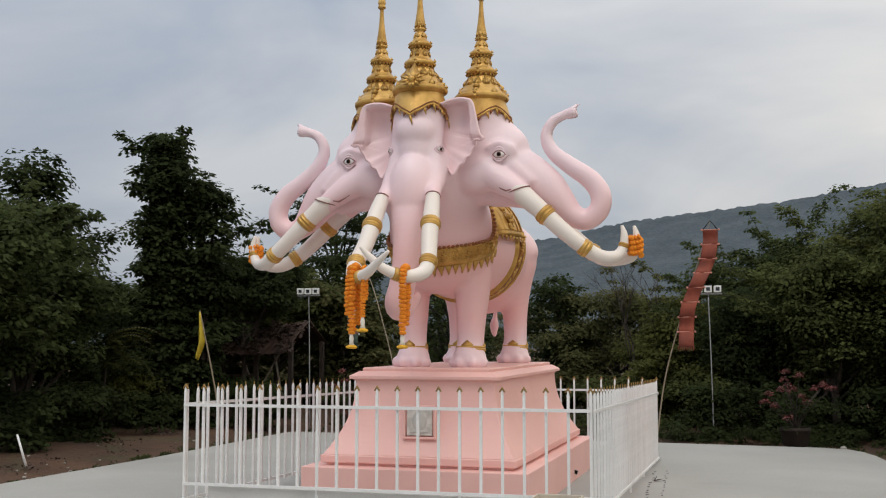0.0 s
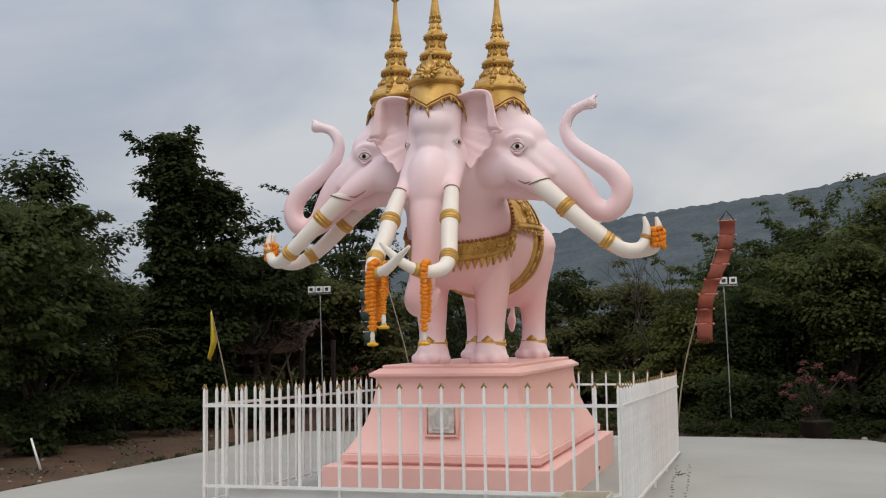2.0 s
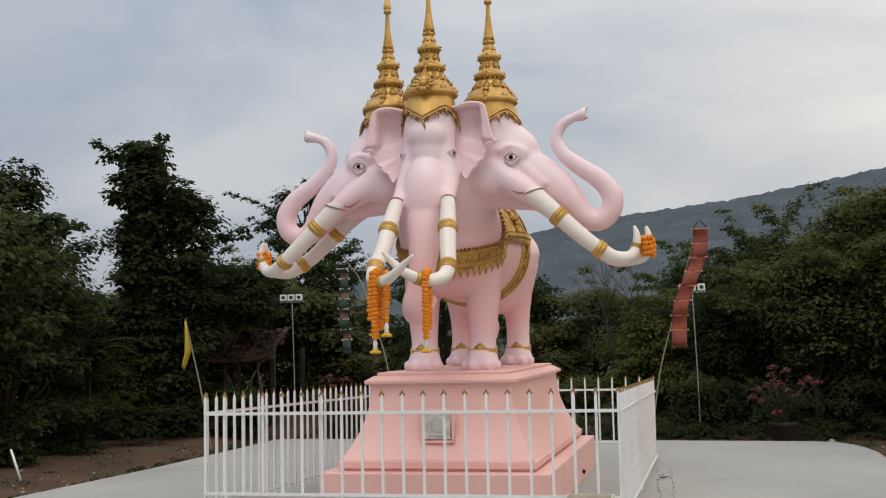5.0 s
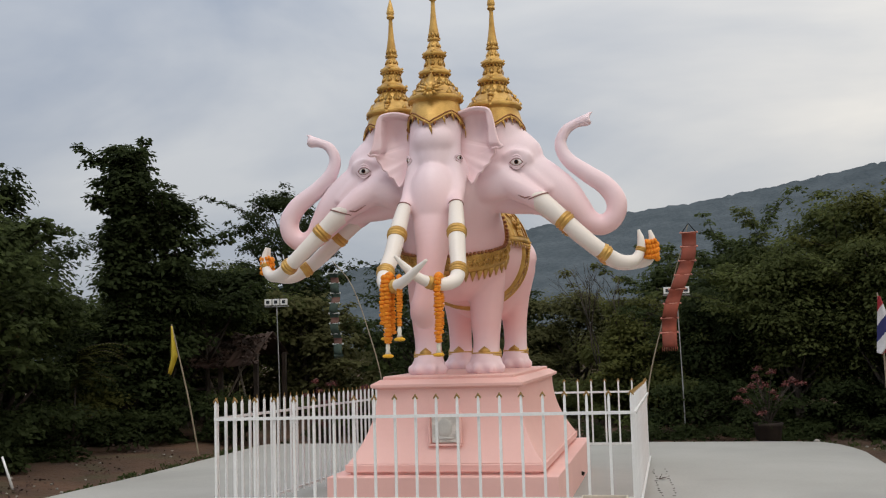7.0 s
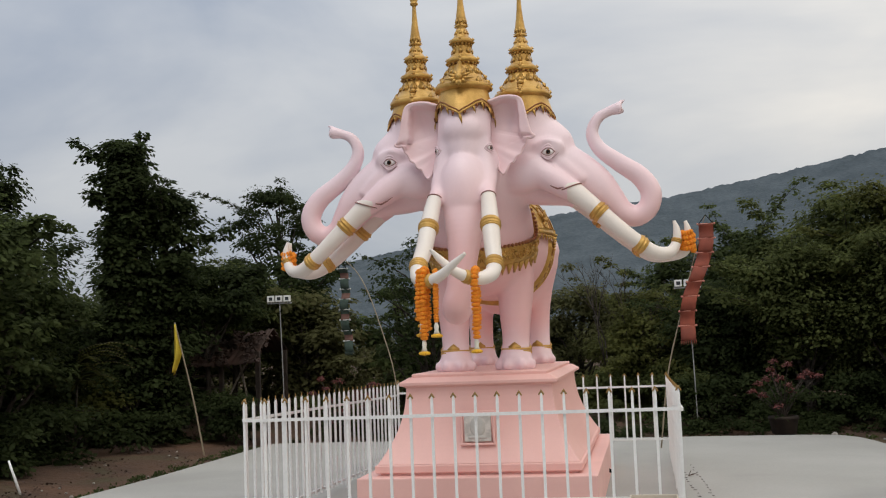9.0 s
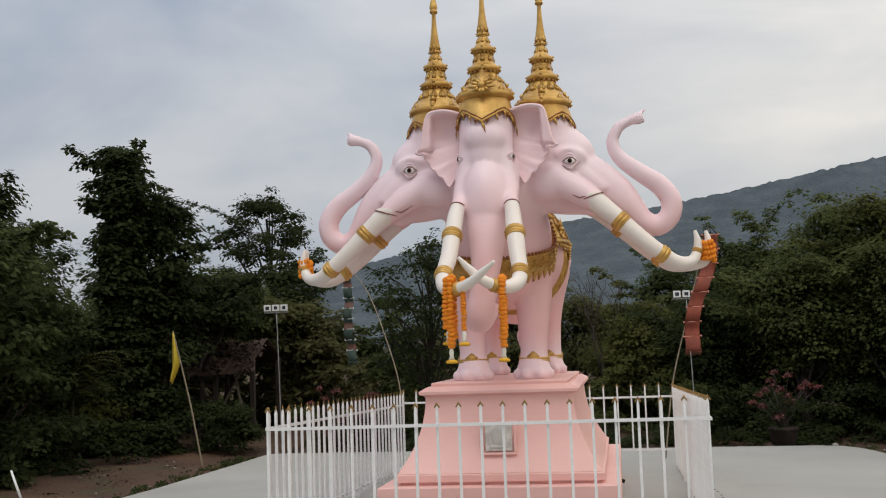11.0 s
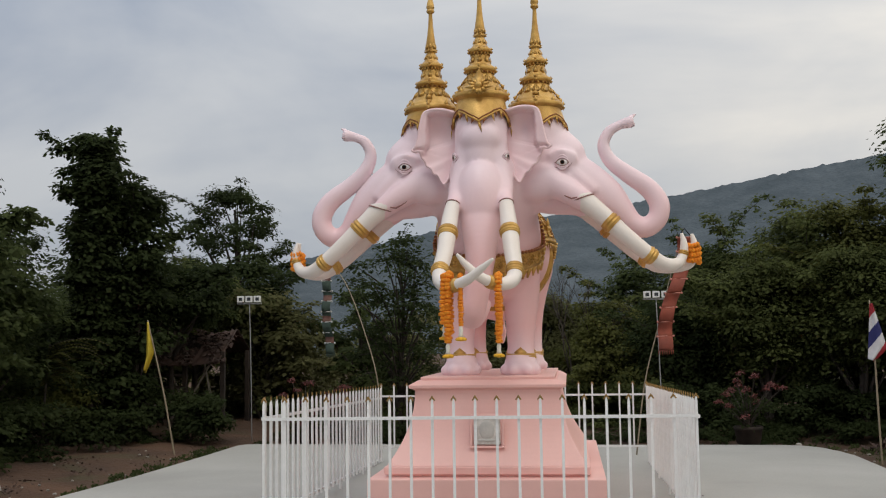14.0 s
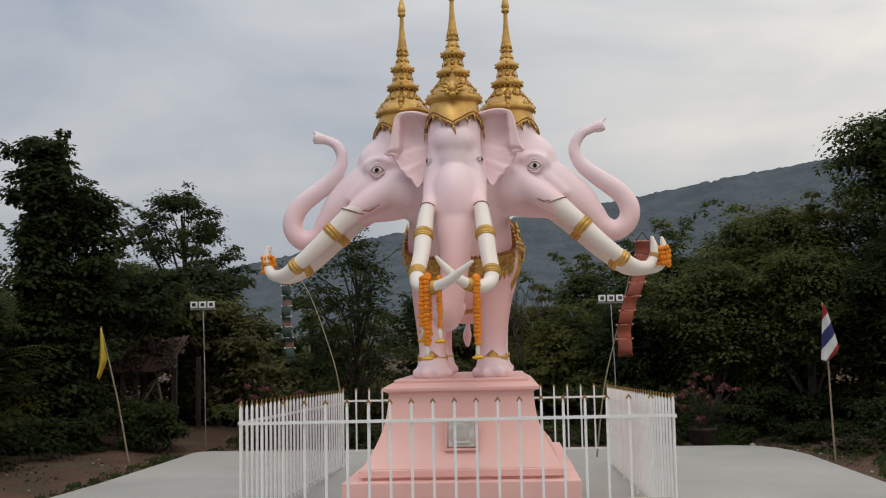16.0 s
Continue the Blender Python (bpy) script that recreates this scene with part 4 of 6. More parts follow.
        # drops under the tiers
        for zz, rr in ((4.210, 0.134), (4.40, 0.095)):
            for k in range(16):
                t = 2 * math.pi * (k + 0.5) / 16
                out = Vector((math.cos(t), math.sin(t), 0))
                s_.leaf(c + out * (rr - 0.004) + Vector((0, 0, zz + 0.012)), out, (0, 0, -1), 0.034, 0.046, 0.010, GOLD)
            s_.tube([c + Vector(((rr - 0.012) * math.cos(2 * math.pi * k / 24), (rr - 0.012) * math.sin(2 * math.pi * k / 24), zz - 0.005)) for k in range(25)], [0.008] * 25, 5, RED, False)
        # rosette in front
        rc = c + fw * (0.258 if fx == 0 else 0.225) + Vector((0, 0, 4.03))
        lean = Vector((-fw.x * 0.45, -fw.y * 0.45, 0.9)).normalized()
        outn = (fw + Vector((0, 0, 0.45))).normalized()
        side = lean.cross(outn).normalized()
        big = 1.4 if fx == 0 else 0.8
        for k in range(11):
            a = 2 * math.pi * k / 11
            d = side * math.sin(a) + lean * math.cos(a)
            s_.leaf(rc + d * 0.018 * big, outn, d, 0.034 * big, (0.085 if d.z > -0.2 else 0.06) * big, 0.016, GOLD)
        s_.ball(rc + outn * 0.012, 0.024 * big, GOLD, 10, 6)
        s_.leaf(rc - lean * 0.02, outn, lean, 0.09 * big, 0.17 * big, 0.014, GOLD)
        s_.leaf(rc + lean * 0.02, outn, -lean, 0.06 * big, 0.10 * big, 0.012, GOLD)

    # harness on the body
    def strap(path, across, thick, mi, beads=None, points=None, studs=None):
        """path: rows of (origin, way); across: offsets along z or y; lies on the body."""
        rows_ = []
        for o, w, shift in path:
            row = []
            for a in across:
                p = Vector(body.reach(Vector(o) + Vector(shift) * a, w, 1.6))
                row.append((p, Vector(w).normalized()))
            rows_.append(row)
        n, m = len(rows_), len(across)
        vs = [p + w * thick for row in rows_ for p, w in row] + [p - w * 0.03 for row in rows_ for p, w in row]
        fs = []
        o2 = n * m
        for i in range(n - 1):
            for j in range(m - 1):
                a = i * m + j
                fs.append((a, a + 1, a + m + 1, a + m))
            for j in (0, m - 1):
                a = i * m + j
                fs.append((a, a + m, o2 + a + m, o2 + a))
        for i in (0, n - 1):
            for j in range(m - 1):
                a = i * m + j
                fs.append((a, a + 1, o2 + a + 1, o2 + a))
        s_.add(vs, fs, mi)
        for i, row in enumerate(rows_):
            if beads is not None:
                for jj in beads:
                    p, w = row[jj]
                    s_.ball(p + w * (thick + 0.006), (0.018, 0.018, 0.018), RED if points is not None else GOLD, 7, 5)
            if points is not None and i % 2 == 0 and i + 2 < n:
                (p, w), (p2, _) = row[points[0]], rows_[i + 2][points[0]]
                d = (row[points[0]][0] - row[points[1]][0]).normalized()
                mid_ = (p + p2) / 2
                tri = [p, p2, mid_ + d * 0.105]
                s_.add([q + w * thick * 0.9 for q in tri] + [q - w * 0.02 for q in tri] + [mid_ + d * 0.035 + w * (thick + 0.018)],
                       [(0, 1, 6), (1, 2, 6), (2, 0, 6), (5, 4, 3), (1, 0, 3, 4), (2, 1, 4, 5), (0, 2, 5, 3)], GOLD)
            if studs is not None and i % 3 == 0:
                # curling tendrils in relief
                p, w = row[studs]
                d = (row[0][0] - row[-1][0]).normalized()
                sd = d.cross(w)
                for sg in (1, -1):
                    turn_ = []
                    for k in range(15):
                        a = k * 0.55
                        rr = 0.040 * (1 - k / 17)
                        turn_.append(p + w * (thick + 0.004) + sd * (sg * (0.012 + rr * math.cos(a) - 0.02)) + d * (sg * (0.028 + rr * math.sin(a))))
                    s_.tube(turn_, [0.0085 - 0.0003 * k for k in range(15)], 5, GOLD)
            if studs is not None and i % 3 == 1:
                p, w = row[studs]
                d = (row[0][0] - row[-1][0]).normalized()
                sd = d.cross(w)
                for k in range(8):
                    a = 2 * math.pi * k / 8
                    dd = d * math.cos(a) + sd * math.sin(a)
                    s_.leaf(p + w * thick + dd * 0.012, w, dd, 0.03, 0.05, 0.014, GOLD)
                s_.ball(p + w * (thick + 0.012), 0.02, GOLD, 8, 5)

    # breast strap: level across the chest, then steeply up to the saddle cloth
    path = []
    for i in range(61):
        a = -99 + 198 * i / 60
        q = abs(a)
        z = 2.405 + 0.20 * (q / 80) ** 1.7 + 0.37 * max(0.0, (q - 60) / 39) ** 1.5
        lean = radians(62) * min(1.0, max(0.0, (q - 40) / 50))
        path.append(((0, 0.14, z), (math.sin(radians(a)), -math.cos(radians(a)), 0.0), (0, -math.sin(lean), math.cos(lean))))
    strap(path, [-0.09, -0.045, 0, 0.045, 0.085], 0.026, GOLD, beads=[4], points=(0, 2), studs=2)
    # saddle cloth over the back, with raised borders, a heavy hem and a corded tassel at its corner
    def over(a0, a1, n_, y=0.50):
        return [((0, y, 2.62), (math.sin(radians(a0 + (a1 - a0) * i / n_)), 0.0, math.cos(radians(a0 + (a1 - a0) * i / n_))), (0, 1, 0)) for i in range(n_ + 1)]

    strap(over(-80, 80, 44), [-0.30, -0.15, 0.0, 0.15, 0.30], 0.050, GOLD, studs=2)
    for j in (-1, 1):
        strap(over(-80, 80, 44), [j * 0.305, j * 0.27], 0.066, GOLD)
        strap(over(-80, 80, 44), [j * 0.19, j * 0.165], 0.060, GOLD)
    for sx in (-1, 1):
        strap(over(sx * 77, sx * 82, 3), [-0.31, -0.15, 0.0, 0.15, 0.31], 0.072, GOLD)
        for k in range(7):
            y = 0.24 + 0.085 * k
            p = Vector(body.reach((0, y, 2.66), (sx, 0, 0), 1.6)) + Vector((sx * 0.05, 0, 0.045))
            s_.leaf(p, (sx, 0, 0.1), (0, 0, -1), 0.085, 0.075, 0.02, GOLD)
        p = Vector(body.reach((0, 0.52, 2.86), (sx, 0, 0), 1.6)) + Vector((sx * 0.055, 0, 0))
        for k in range(10):
            a = 2 * math.pi * k / 10
            s_.leaf(p + Vector((0, 0.02 * math.cos(a), 0.02 * math.sin(a))), (sx, 0, 0), (0.1 * sx, math.cos(a), math.sin(a)), 0.055, 0.105, 0.03, GOLD)
        s_.ball(p + Vector((sx * 0.015, 0, 0)), 0.032, GOLD, 10, 6)
        p = Vector(body.reach((0, 0.83, 2.70), (sx, 0, 0), 1.6))
        for k in range(6):
            s_.ball(p + Vector((sx * (0.055 - 0.003 * k), 0.0, 0.02 - 0.030 * k)), (0.030 - 0.002 * k, 0.034 - 0.002 * k, 0.017), GOLD, 9, 5)
    # girth under the belly
    path = []
    for i in range(49):
        a = 84 + 192 * i / 48
        path.append(((0, 0.86, 2.60), (math.sin(radians(a)), 0.0, math.cos(radians(a))), (0, 1, 0)))
    strap(path, [-0.18, -0.09, 0.0, 0.09, 0.18], 0.018, RED, beads=None)
    strap(path, [-0.185, -0.12], 0.026, GOLD)
    strap(path, [0.12, 0.185], 0.026, GOLD)
    for o, w, sh in path[2::3]:
        p, wv = Vector(body.reach(o, w, 1.6)), Vector(w)
        for k in range(6):
            a = 2 * math.pi * k / 6
            dd = Vector((0, math.cos(a), 0)) + wv.cross(Vector((0, 1, 0))) * math.sin(a)
            s_.leaf(p + wv * 0.016, wv, dd, 0.06, 0.085, 0.014, GOLD)
    # anklets
    for lx, ly in ((0.305, -0.085), (-0.305, -0.085), (0.335, 1.875), (-0.335, 1.875)):
        path = [Vector((lx + 0.143 * math.cos(t), ly + 0.143 * math.sin(t), 1.515)) for t in np.linspace(0, 2 * math.pi, 33)]
        for dz in (-0.011, 0.011):
            s_.tube([q + Vector((0, 0, dz)) for q in path], [0.012] * 33, 8, GOLD, False)
        for deg, big in ((-90, 1.6), (0, 1.15), (180, 1.15), (90, 1.15)):
            t = radians(deg)
            out = Vector((math.cos(t), math.sin(t), 0))
            sd = Vector((-out.y, out.x, 0))
            pc = Vector((lx, ly, 1.515)) + out * 0.142
            for d, ln in ((Vector((0, 0, 1)), 0.036), (Vector((0, 0, -1)), 0.036), (sd - out * 0.42, 0.055), (-sd - out * 0.42, 0.055)):
                s_.leaf(pc - out * 0.002, out, d, 0.080 * big, ln * 1.45 * big, 0.018, GOLD)
    ob = s_.make("elephant_statue", [M_SKIN, M_TUSK, M_GOLD, M_EYE, M_BLACK, M_LINE, M_GOLD_RED, M_EAR])
    return tagged(ob, "pale pink three-headed elephant statue with gold crowns and white tusks", "statue")


build_statue()


# ---------------------------------------------------------------- fence round the plinth
X0, X1, Y0, Y1 = -1.808, 1.808, -2.04, 3.75
PW = 0.0215


def picket_mesh(h, name):
    """A square tube, cut to a short point, h high."""
    bm = bmesh.new()
    w = PW / 2
    rings = [(w, 0), (w, h - 0.05), (w * 0.75, h - 0.028), (w * 0.22, h)]
    prev = None
    for r, z in rings:
        ring = [bm.verts.new((sx * r, sy * r, z)) for sx, sy in ((-1, -1), (1, -1), (1, 1), (-1, 1))]
        if prev:
            for k in range(4):
                bm.faces.new((prev[k], prev[(k + 1) % 4], ring[(k + 1) % 4], ring[k]))
        else:
            bm.faces.new(ring[::-1])
        prev = ring
    bm.faces.new(prev)
    me = bpy.data.meshes.new(name)
    bm.to_mesh(me)
    bm.free()
    me.materials.append(M_FENCE)
    return me


def finial_mesh():
    """A gold arrow head, notched below."""
    pts = [(0, 0.052), (-0.031, 0.006), (-0.022, -0.002), (0, 0.024), (0.022, -0.002), (0.031, 0.006)]
    t = 0.009
    vs = [(x, -t, z) for x, z in pts] + [(x, t, z) for x, z in pts] + [(0, -0.016, 0.036), (0, 0.016, 0.036)]
    n = len(pts)
    fs = [(i, n + i, n + (i + 1) % n, (i + 1) % n) for i in range(n)]
    fs += [(0, 12, 1), (1, 12, 2), (2, 12, 3), (3, 12, 4), (4, 12, 5), (5, 12, 0)]
    fs += [(6, 7, 13), (7, 8, 13), (8, 9, 13), (9, 10, 13), (10, 11, 13), (11, 6, 13)]
    me = bpy.data.meshes.new("finial")
    me.from_pydata(vs, [], fs)
    me.materials.append(M_FINIAL)
    return me


ME_PICKET = picket_mesh(0.865, "picket")
ME_LONG = picket_mesh(1.03, "long_picket")
ME_POST = picket_mesh(1.16, "post")
ME_FINIAL = finial_mesh()


def fence_panel(a, b, n, tips, label, low=0.855, wide=0.85):
    """A panel from a to b with n spaces; tips: heights of the points at the two ends."""
    a, b = Vector((*a, 0)), Vector((*b, 0))
    d = (b - a).normalized()
    turn = math.atan2(d.y, d.x)
    thing = empty("fence_panel", (a.x, a.y, SLAB))
    thing.rotation_euler = (0, 0, turn)
    tagged(thing, label, "fence", group="fence panels round the plinth")
    length = (b - a).length

    def tip(u):
        return tips[0] + (tips[1] - tips[0]) * u - SLAB

    for i in range(n + 1):
        u = i / n
        post = i % 7 == 0 or i == n
        down = 1.03 if low > 0.9 else 0.865
        ob = new("post" if post else "picket", ME_POST if post else ME_LONG if low > 0.9 else ME_PICKET)
        ob.parent = thing
        z = tip(u)
        ob.location = (u * length, 0, z - 1.16 if post else z - down)
        fi = new("finial", ME_FINIAL)
        fi.parent = thing
        fi.location = (u * length, 0, z - 0.026)
        fi.scale = (wide, 0.9 if wide > 0.5 else 0.38, 0.9)
    for name, drop, hgt in (("top_rail", 0.165, 0.026), ("bottom_rail", low, 0.024)):
        bm = bmesh.new()
        vs = []
        for x, u in ((0, 0), (length, 1)):
            z = tip(u) - drop
            vs.append([bm.verts.new((x, y, z + dz)) for y, dz in ((-0.033, -hgt / 2), (-0.0145, -hgt / 2), (-0.0145, hgt / 2), (-0.033, hgt / 2))])
        for k in range(4):
            bm.faces.new((vs[0][k], vs[1][k], vs[1][(k + 1) % 4], vs[0][(k + 1) % 4]))
        bm.faces.new(vs[0][::-1])
        bm.faces.new(vs[1])
        bmesh.ops.recalc_face_normals(bm, faces=bm.faces)
        part(name, bm, M_FENCE, thing)
    return thing


fence_panel((X0, Y0), (X1, Y0), 20, (1.19, 1.20), "white steel picket fence panel with gold arrow tips before the plinth")
fence_panel((X1, Y1), (X0, Y1), 20, (1.09, 1.09), "white steel picket fence panel with gold arrow tips behind the plinth")
fence_panel((X0, Y1 - 0.03), (X0, Y0 + 0.03), 30, (1.065, 1.19), "long white steel picket fence panel beside the plinth, green banner end", 1.0, 0.26)
fence_panel((X1, Y0 + 0.03), (X1, Y1 - 0.03), 30, (1.19, 1.065), "long white steel picket fence panel beside the plinth, red banner end", 1.0, 0.26)

# low kerb under the front panel
bm = bm_box((3.35, 0.07, 0.29), (0.1, Y0 + 0.04, SLAB + 0.144), 0.008, 2)
me = bpy.data.meshes.new("fence_kerb"); bm.to_mesh(me); bm.free(); me.materials.append(M_KERB)
tagged(new("fence_kerb", me), "low pale painted concrete kerb under the front fence", "kerb", kind="structure")

# tray for incense sticks
tray = empty("incense_tray", (1.575, -2.30, SLAB))
tagged(tray, "low open wooden incense tray with brown sand by the fence", "tray")
for nm, size, at in (("front_board", (0.37, 0.014, 0.345), (0, -0.15, 0.172)), ("back_board", (0.37, 0.014, 0.355), (0, 0.15, 0.177)),
                     ("side_board", (0.014, 0.286, 0.355), (-0.178, 0, 0.177)), ("side_board", (0.014, 0.286, 0.355), (0.178, 0, 0.177))):
    part(nm, bm_box(size, at, 0.003), M_TRAYRIM, tray)
part("sand_bed", bm_box((0.34, 0.28, 0.26), (0, 0, 0.132), 0.004), M_SAND, tray, "brown sand")


# ---------------------------------------------------------------- garlands
def garland(name, path, bead, label, tassels, mi_mat=M_MARIGOLD):
    """Marigold heads threaded on a string along a path, with small tassels at the given points."""
    root = empty(name, path[0])
    tagged(root, label, "garland", group="flower garlands on the tusks")
    o = Vector(path[0])
    s = Soup()
    p = smooth_path([(*q, 0) for q in path], 10)[:, :3]
    seg = np.r_[0, np.cumsum(np.linalg.norm(np.diff(p, axis=0), axis=1))]
    n = max(4, int(seg[-1] / (bead * 0.95)))
    rg = random.Random(len(path) * 7 + n)
    for i in range(n + 1):
        d = seg[-1] * i / n
        c = Vector([np.interp(d, seg, p[:, k]) for k in range(3)])
        c2 = Vector([np.interp(min(d + 0.01, seg[-1]), seg, p[:, k]) for k in range(3)])
        c1 = Vector([np.interp(max(d - 0.01, 0), seg, p[:, k]) for k in range(3)])
        ax = (c2 - c1).normalized()
        a = ax.orthogonal().normalized()
        b = ax.cross(a)
        r = bead * rg.uniform(0.92, 1.12)
        jit = Vector((rg.uniform(-1, 1), rg.uniform(-1, 1), rg.uniform(-1, 1))) * bead * 0.12
        # ruffled head: a flattened ball with a scalloped equator
        seg_, vs, fs = 10, [], []
        for z, rr in ((-0.50, 0.45), (-0.22, 0.95), (0.0, 0.80), (0.22, 0.95), (0.50, 0.45)):
            for k in range(seg_):
                t = 2 * math.pi * k / seg_
                q = rr * r * (1 + 0.10 * (k % 2))
                vs.append(c + jit - o + a * (q * math.cos(t)) + b * (q * math.sin(t)) + ax * (z * bead))
        for j in range(4):
            for k in range(seg_):
                k2 = (k + 1) % seg_
                fs.append((j * seg_ + k, j * seg_ + k2, (j + 1) * seg_ + k2, (j + 1) * seg_ + k))
        fs += [tuple(range(seg_ - 1, -1, -1)), tuple(4 * seg_ + k for k in range(seg_))]
        s.add(vs, fs)
    s.make("flower_string", [mi_mat], True, root)
    for tx, ty, tz in tassels:
        c = Vector((tx, ty, tz)) - o
        s = Soup()
        s.tube([c + Vector((0, 0, 0.02)), c - Vector((0, 0, 0.015)), c - Vector((0, 0, 0.045)), c - Vector((0, 0, 0.075))], [0.012, 0.02, 0.016, 0.026], 10)
        ob = s.make("jasmine_knot", [M_JASMINE], True, root)
        ob["label"] = "white jasmine buds"
        s = Soup()
        for k in range(12):
            t = 2 * math.pi * k / 12
            d = Vector((math.cos(t), math.sin(t), -0.2))
            s.ball(c + d * 0.032 - Vector((0, 0, 0.085)), (0.018, 0.018, 0.014), 0, 7, 5)
        s.ball(c - Vector((0, 0, 0.088)), (0.04, 0.04, 0.02), 0, 10, 6)
        ob = s.make("tassel_flower", [M_MARIYELLOW], True, root)
        ob["label"] = "yellow marigold end flower"
    return root


garland("marigold_garland", [(-0.215, -2.085, 1.66), (-0.215, -2.09, 1.95), (-0.21, -2.085, 2.18), (-0.20, -2.02, 2.225), (-0.205, -1.95, 2.16), (-0.21, -1.94, 1.95), (-0.21, -1.95, 1.74)], 0.036,
        "orange marigold garland looped over a crossed white tusk", [(-0.215, -2.09, 1.63), (-0.255, -1.97, 1.78)])
garland("marigold_garland", [(-0.255, -2.075, 1.82), (-0.255, -2.08, 2.0), (-0.245, -2.06, 2.17), (-0.235, -1.99, 2.215), (-0.235, -1.92, 2.12), (-0.24, -1.92, 1.9)], 0.036,
        "second orange marigold garland looped over the crossed tusk", [(-0.25, -1.92, 1.86)])
garland("marigold_garland", [(-0.10, -2.13, 1.80), (-0.10, -2.13, 2.0), (-0.10, -2.12, 2.17), (-0.105, -2.07, 2.215), (-0.11, -2.03, 2.12), (-0.11, -2.03, 1.95)], 0.024,
        "thin orange marigold garland with a yellow end flower", [(-0.10, -2.13, 1.77)])
garland("marigold_garland", [(0.205, -1.985, 1.66), (0.205, -1.985, 1.95), (0.205, -1.975, 2.16), (0.205, -1.91, 2.225), (0.21, -1.845, 2.16), (0.205, -1.86, 1.95), (0.205, -1.90, 1.74)], 0.034,
        "long orange marigold garland looped over a white tusk", [(0.205, -1.985, 1.63)])
for s, gx, gy in ((1, 2.01, -0.44), (-1, 1.905, -0.475)):
    c = Vector((s * gx, gy, 2.50))
    loop = []
    for i in range(30):
        a = 2 * math.pi * i / 7.5
        loop.append((c.x + 0.052 * math.cos(a), c.y + 0.062 * math.sin(a), c.z - 0.105 + 0.0062 * i + 0.018 * math.sin(a)))
    garland("marigold_garland", loop, 0.027, "short orange marigold garland wound round a white tusk tip", [])



# ---------------------------------------------------------------- flags, banners and floodlights
def cloth(name, fn, nu, nv, mats, pick, parent, thick=0.004):
    """A thin sheet with two faces from fn(u, v); pick(u, v) chooses the material."""
    s = Soup()
    vs = []
    for i in range(nu + 1):
        for j in range(nv + 1):
            vs.append(Vector(fn(i / nu, j / nv)))
    fs, mi = [], []
    w = nv + 1
    for i in range(nu):
        for j in range(nv):
            a = i * w + j
            fs.append((a, a + 1, a + w + 1, a + w))
            mi.append(pick((i + 0.5) / nu, (j + 0.5) / nv))
    ob = finish(name, vs, fs, mats, mi, True, parent)
    md = ob.modifiers.new("thickness", "SOLIDIFY")
    md.thickness = thick
    return ob


def pole(parent, rows, material=M_BAMBOO, sides=8, name="pole"):
    s = Soup()
    p = smooth_path(rows, 6)
    s.tube([q[:3] for q in p], [q[3] for q in p], sides)
    return s.make(name, [material], True, parent)


flag = empty("yellow_flag", (-5.5, 5.7, 0.08))
tagged(flag, "limp yellow flag on a leaning bamboo pole in the dirt", "flag")
pole(flag, [(0.03, 0, -0.27, 0.016), (0, 0, -0.1, 0.016), (-0.16, 0, 0.75, 0.015), (-0.31, 0, 1.4, 0.013), (-0.455, 0, 2.0, 0.010)])


def hang(u, v, tip, foot, drop, wide):
    """A flag that falls straight down from the tip of a leaning pole: u down, v across."""
    z = tip[2] - drop * u
    px_ = tip[0] + (foot[0] - tip[0]) * min(1.0, (tip[2] - z) / (tip[2] - foot[2]))
    left = tip[0] - 0.012 - 0.03 * u
    full = left + (px_ - left) * 1.0 if u < 0.58 else left + (px_ - left) * max(0.0, 1 - (u - 0.58) / 0.42) ** 0.8
    full = max(full, left + wide * (0.15 + 0.4 * math.sin(math.pi * min(1, u * 1.1))))
    x = left + (full - left) * v
    return (x, -0.016 + 0.045 * math.sin(v * 7 + u * 3) * (0.3 + u), z + 0.03 * math.sin(u * 8 + v * 2) * u)


def yellow_fn(u, v):
    return hang(u, v, (-0.45, 0, 1.97), (0, 0, 0), 0.80, 0.13)


cloth("flag_cloth", yellow_fn, 14, 10, [M_YELLOW], lambda u, v: 0, flag)

tf = empty("tricolour_flag", (4.99, 4.4, -0.06))
tagged(tf, "limp red, white and blue striped flag on a bamboo pole", "flag")
pole(tf, [(0, 0, -0.1, 0.015), (-0.02, 0, 0.75, 0.014), (-0.035, 0, 1.5, 0.012), (-0.07, 0, 2.22, 0.009)])


def tri_span(u):
    """Left and right edges of the hanging flag at a share u of its drop."""
    left = -0.075 - 0.045 * u
    right = left + 0.035 + 0.20 * min(1.0, u / 0.72) if u < 0.78 else left + 0.235 - 0.16 * ((u - 0.78) / 0.22) ** 1.5
    return left, right


def tri_fn(u, v):
    a, b = tri_span(u)
    x = a + (b - a) * v
    return (x, -0.02 + 0.03 * math.sin(v * 6 + u * 2) * (0.3 + u), 2.17 - 0.76 * u - 0.03 * v * u)


def tri_pick(u, v):
    a, b = tri_span(u)
    s = 0.76 * u + 1.5 * (b - a) * v
    return 0 if s < 0.20 or s > 0.84 else 1 if s < 0.40 or s > 0.63 else 2


cloth("flag_cloth", tri_fn, 60, 30, [M_FLAGRED, M_FLAGWHITE, M_FLAGBLUE], tri_pick, tf)


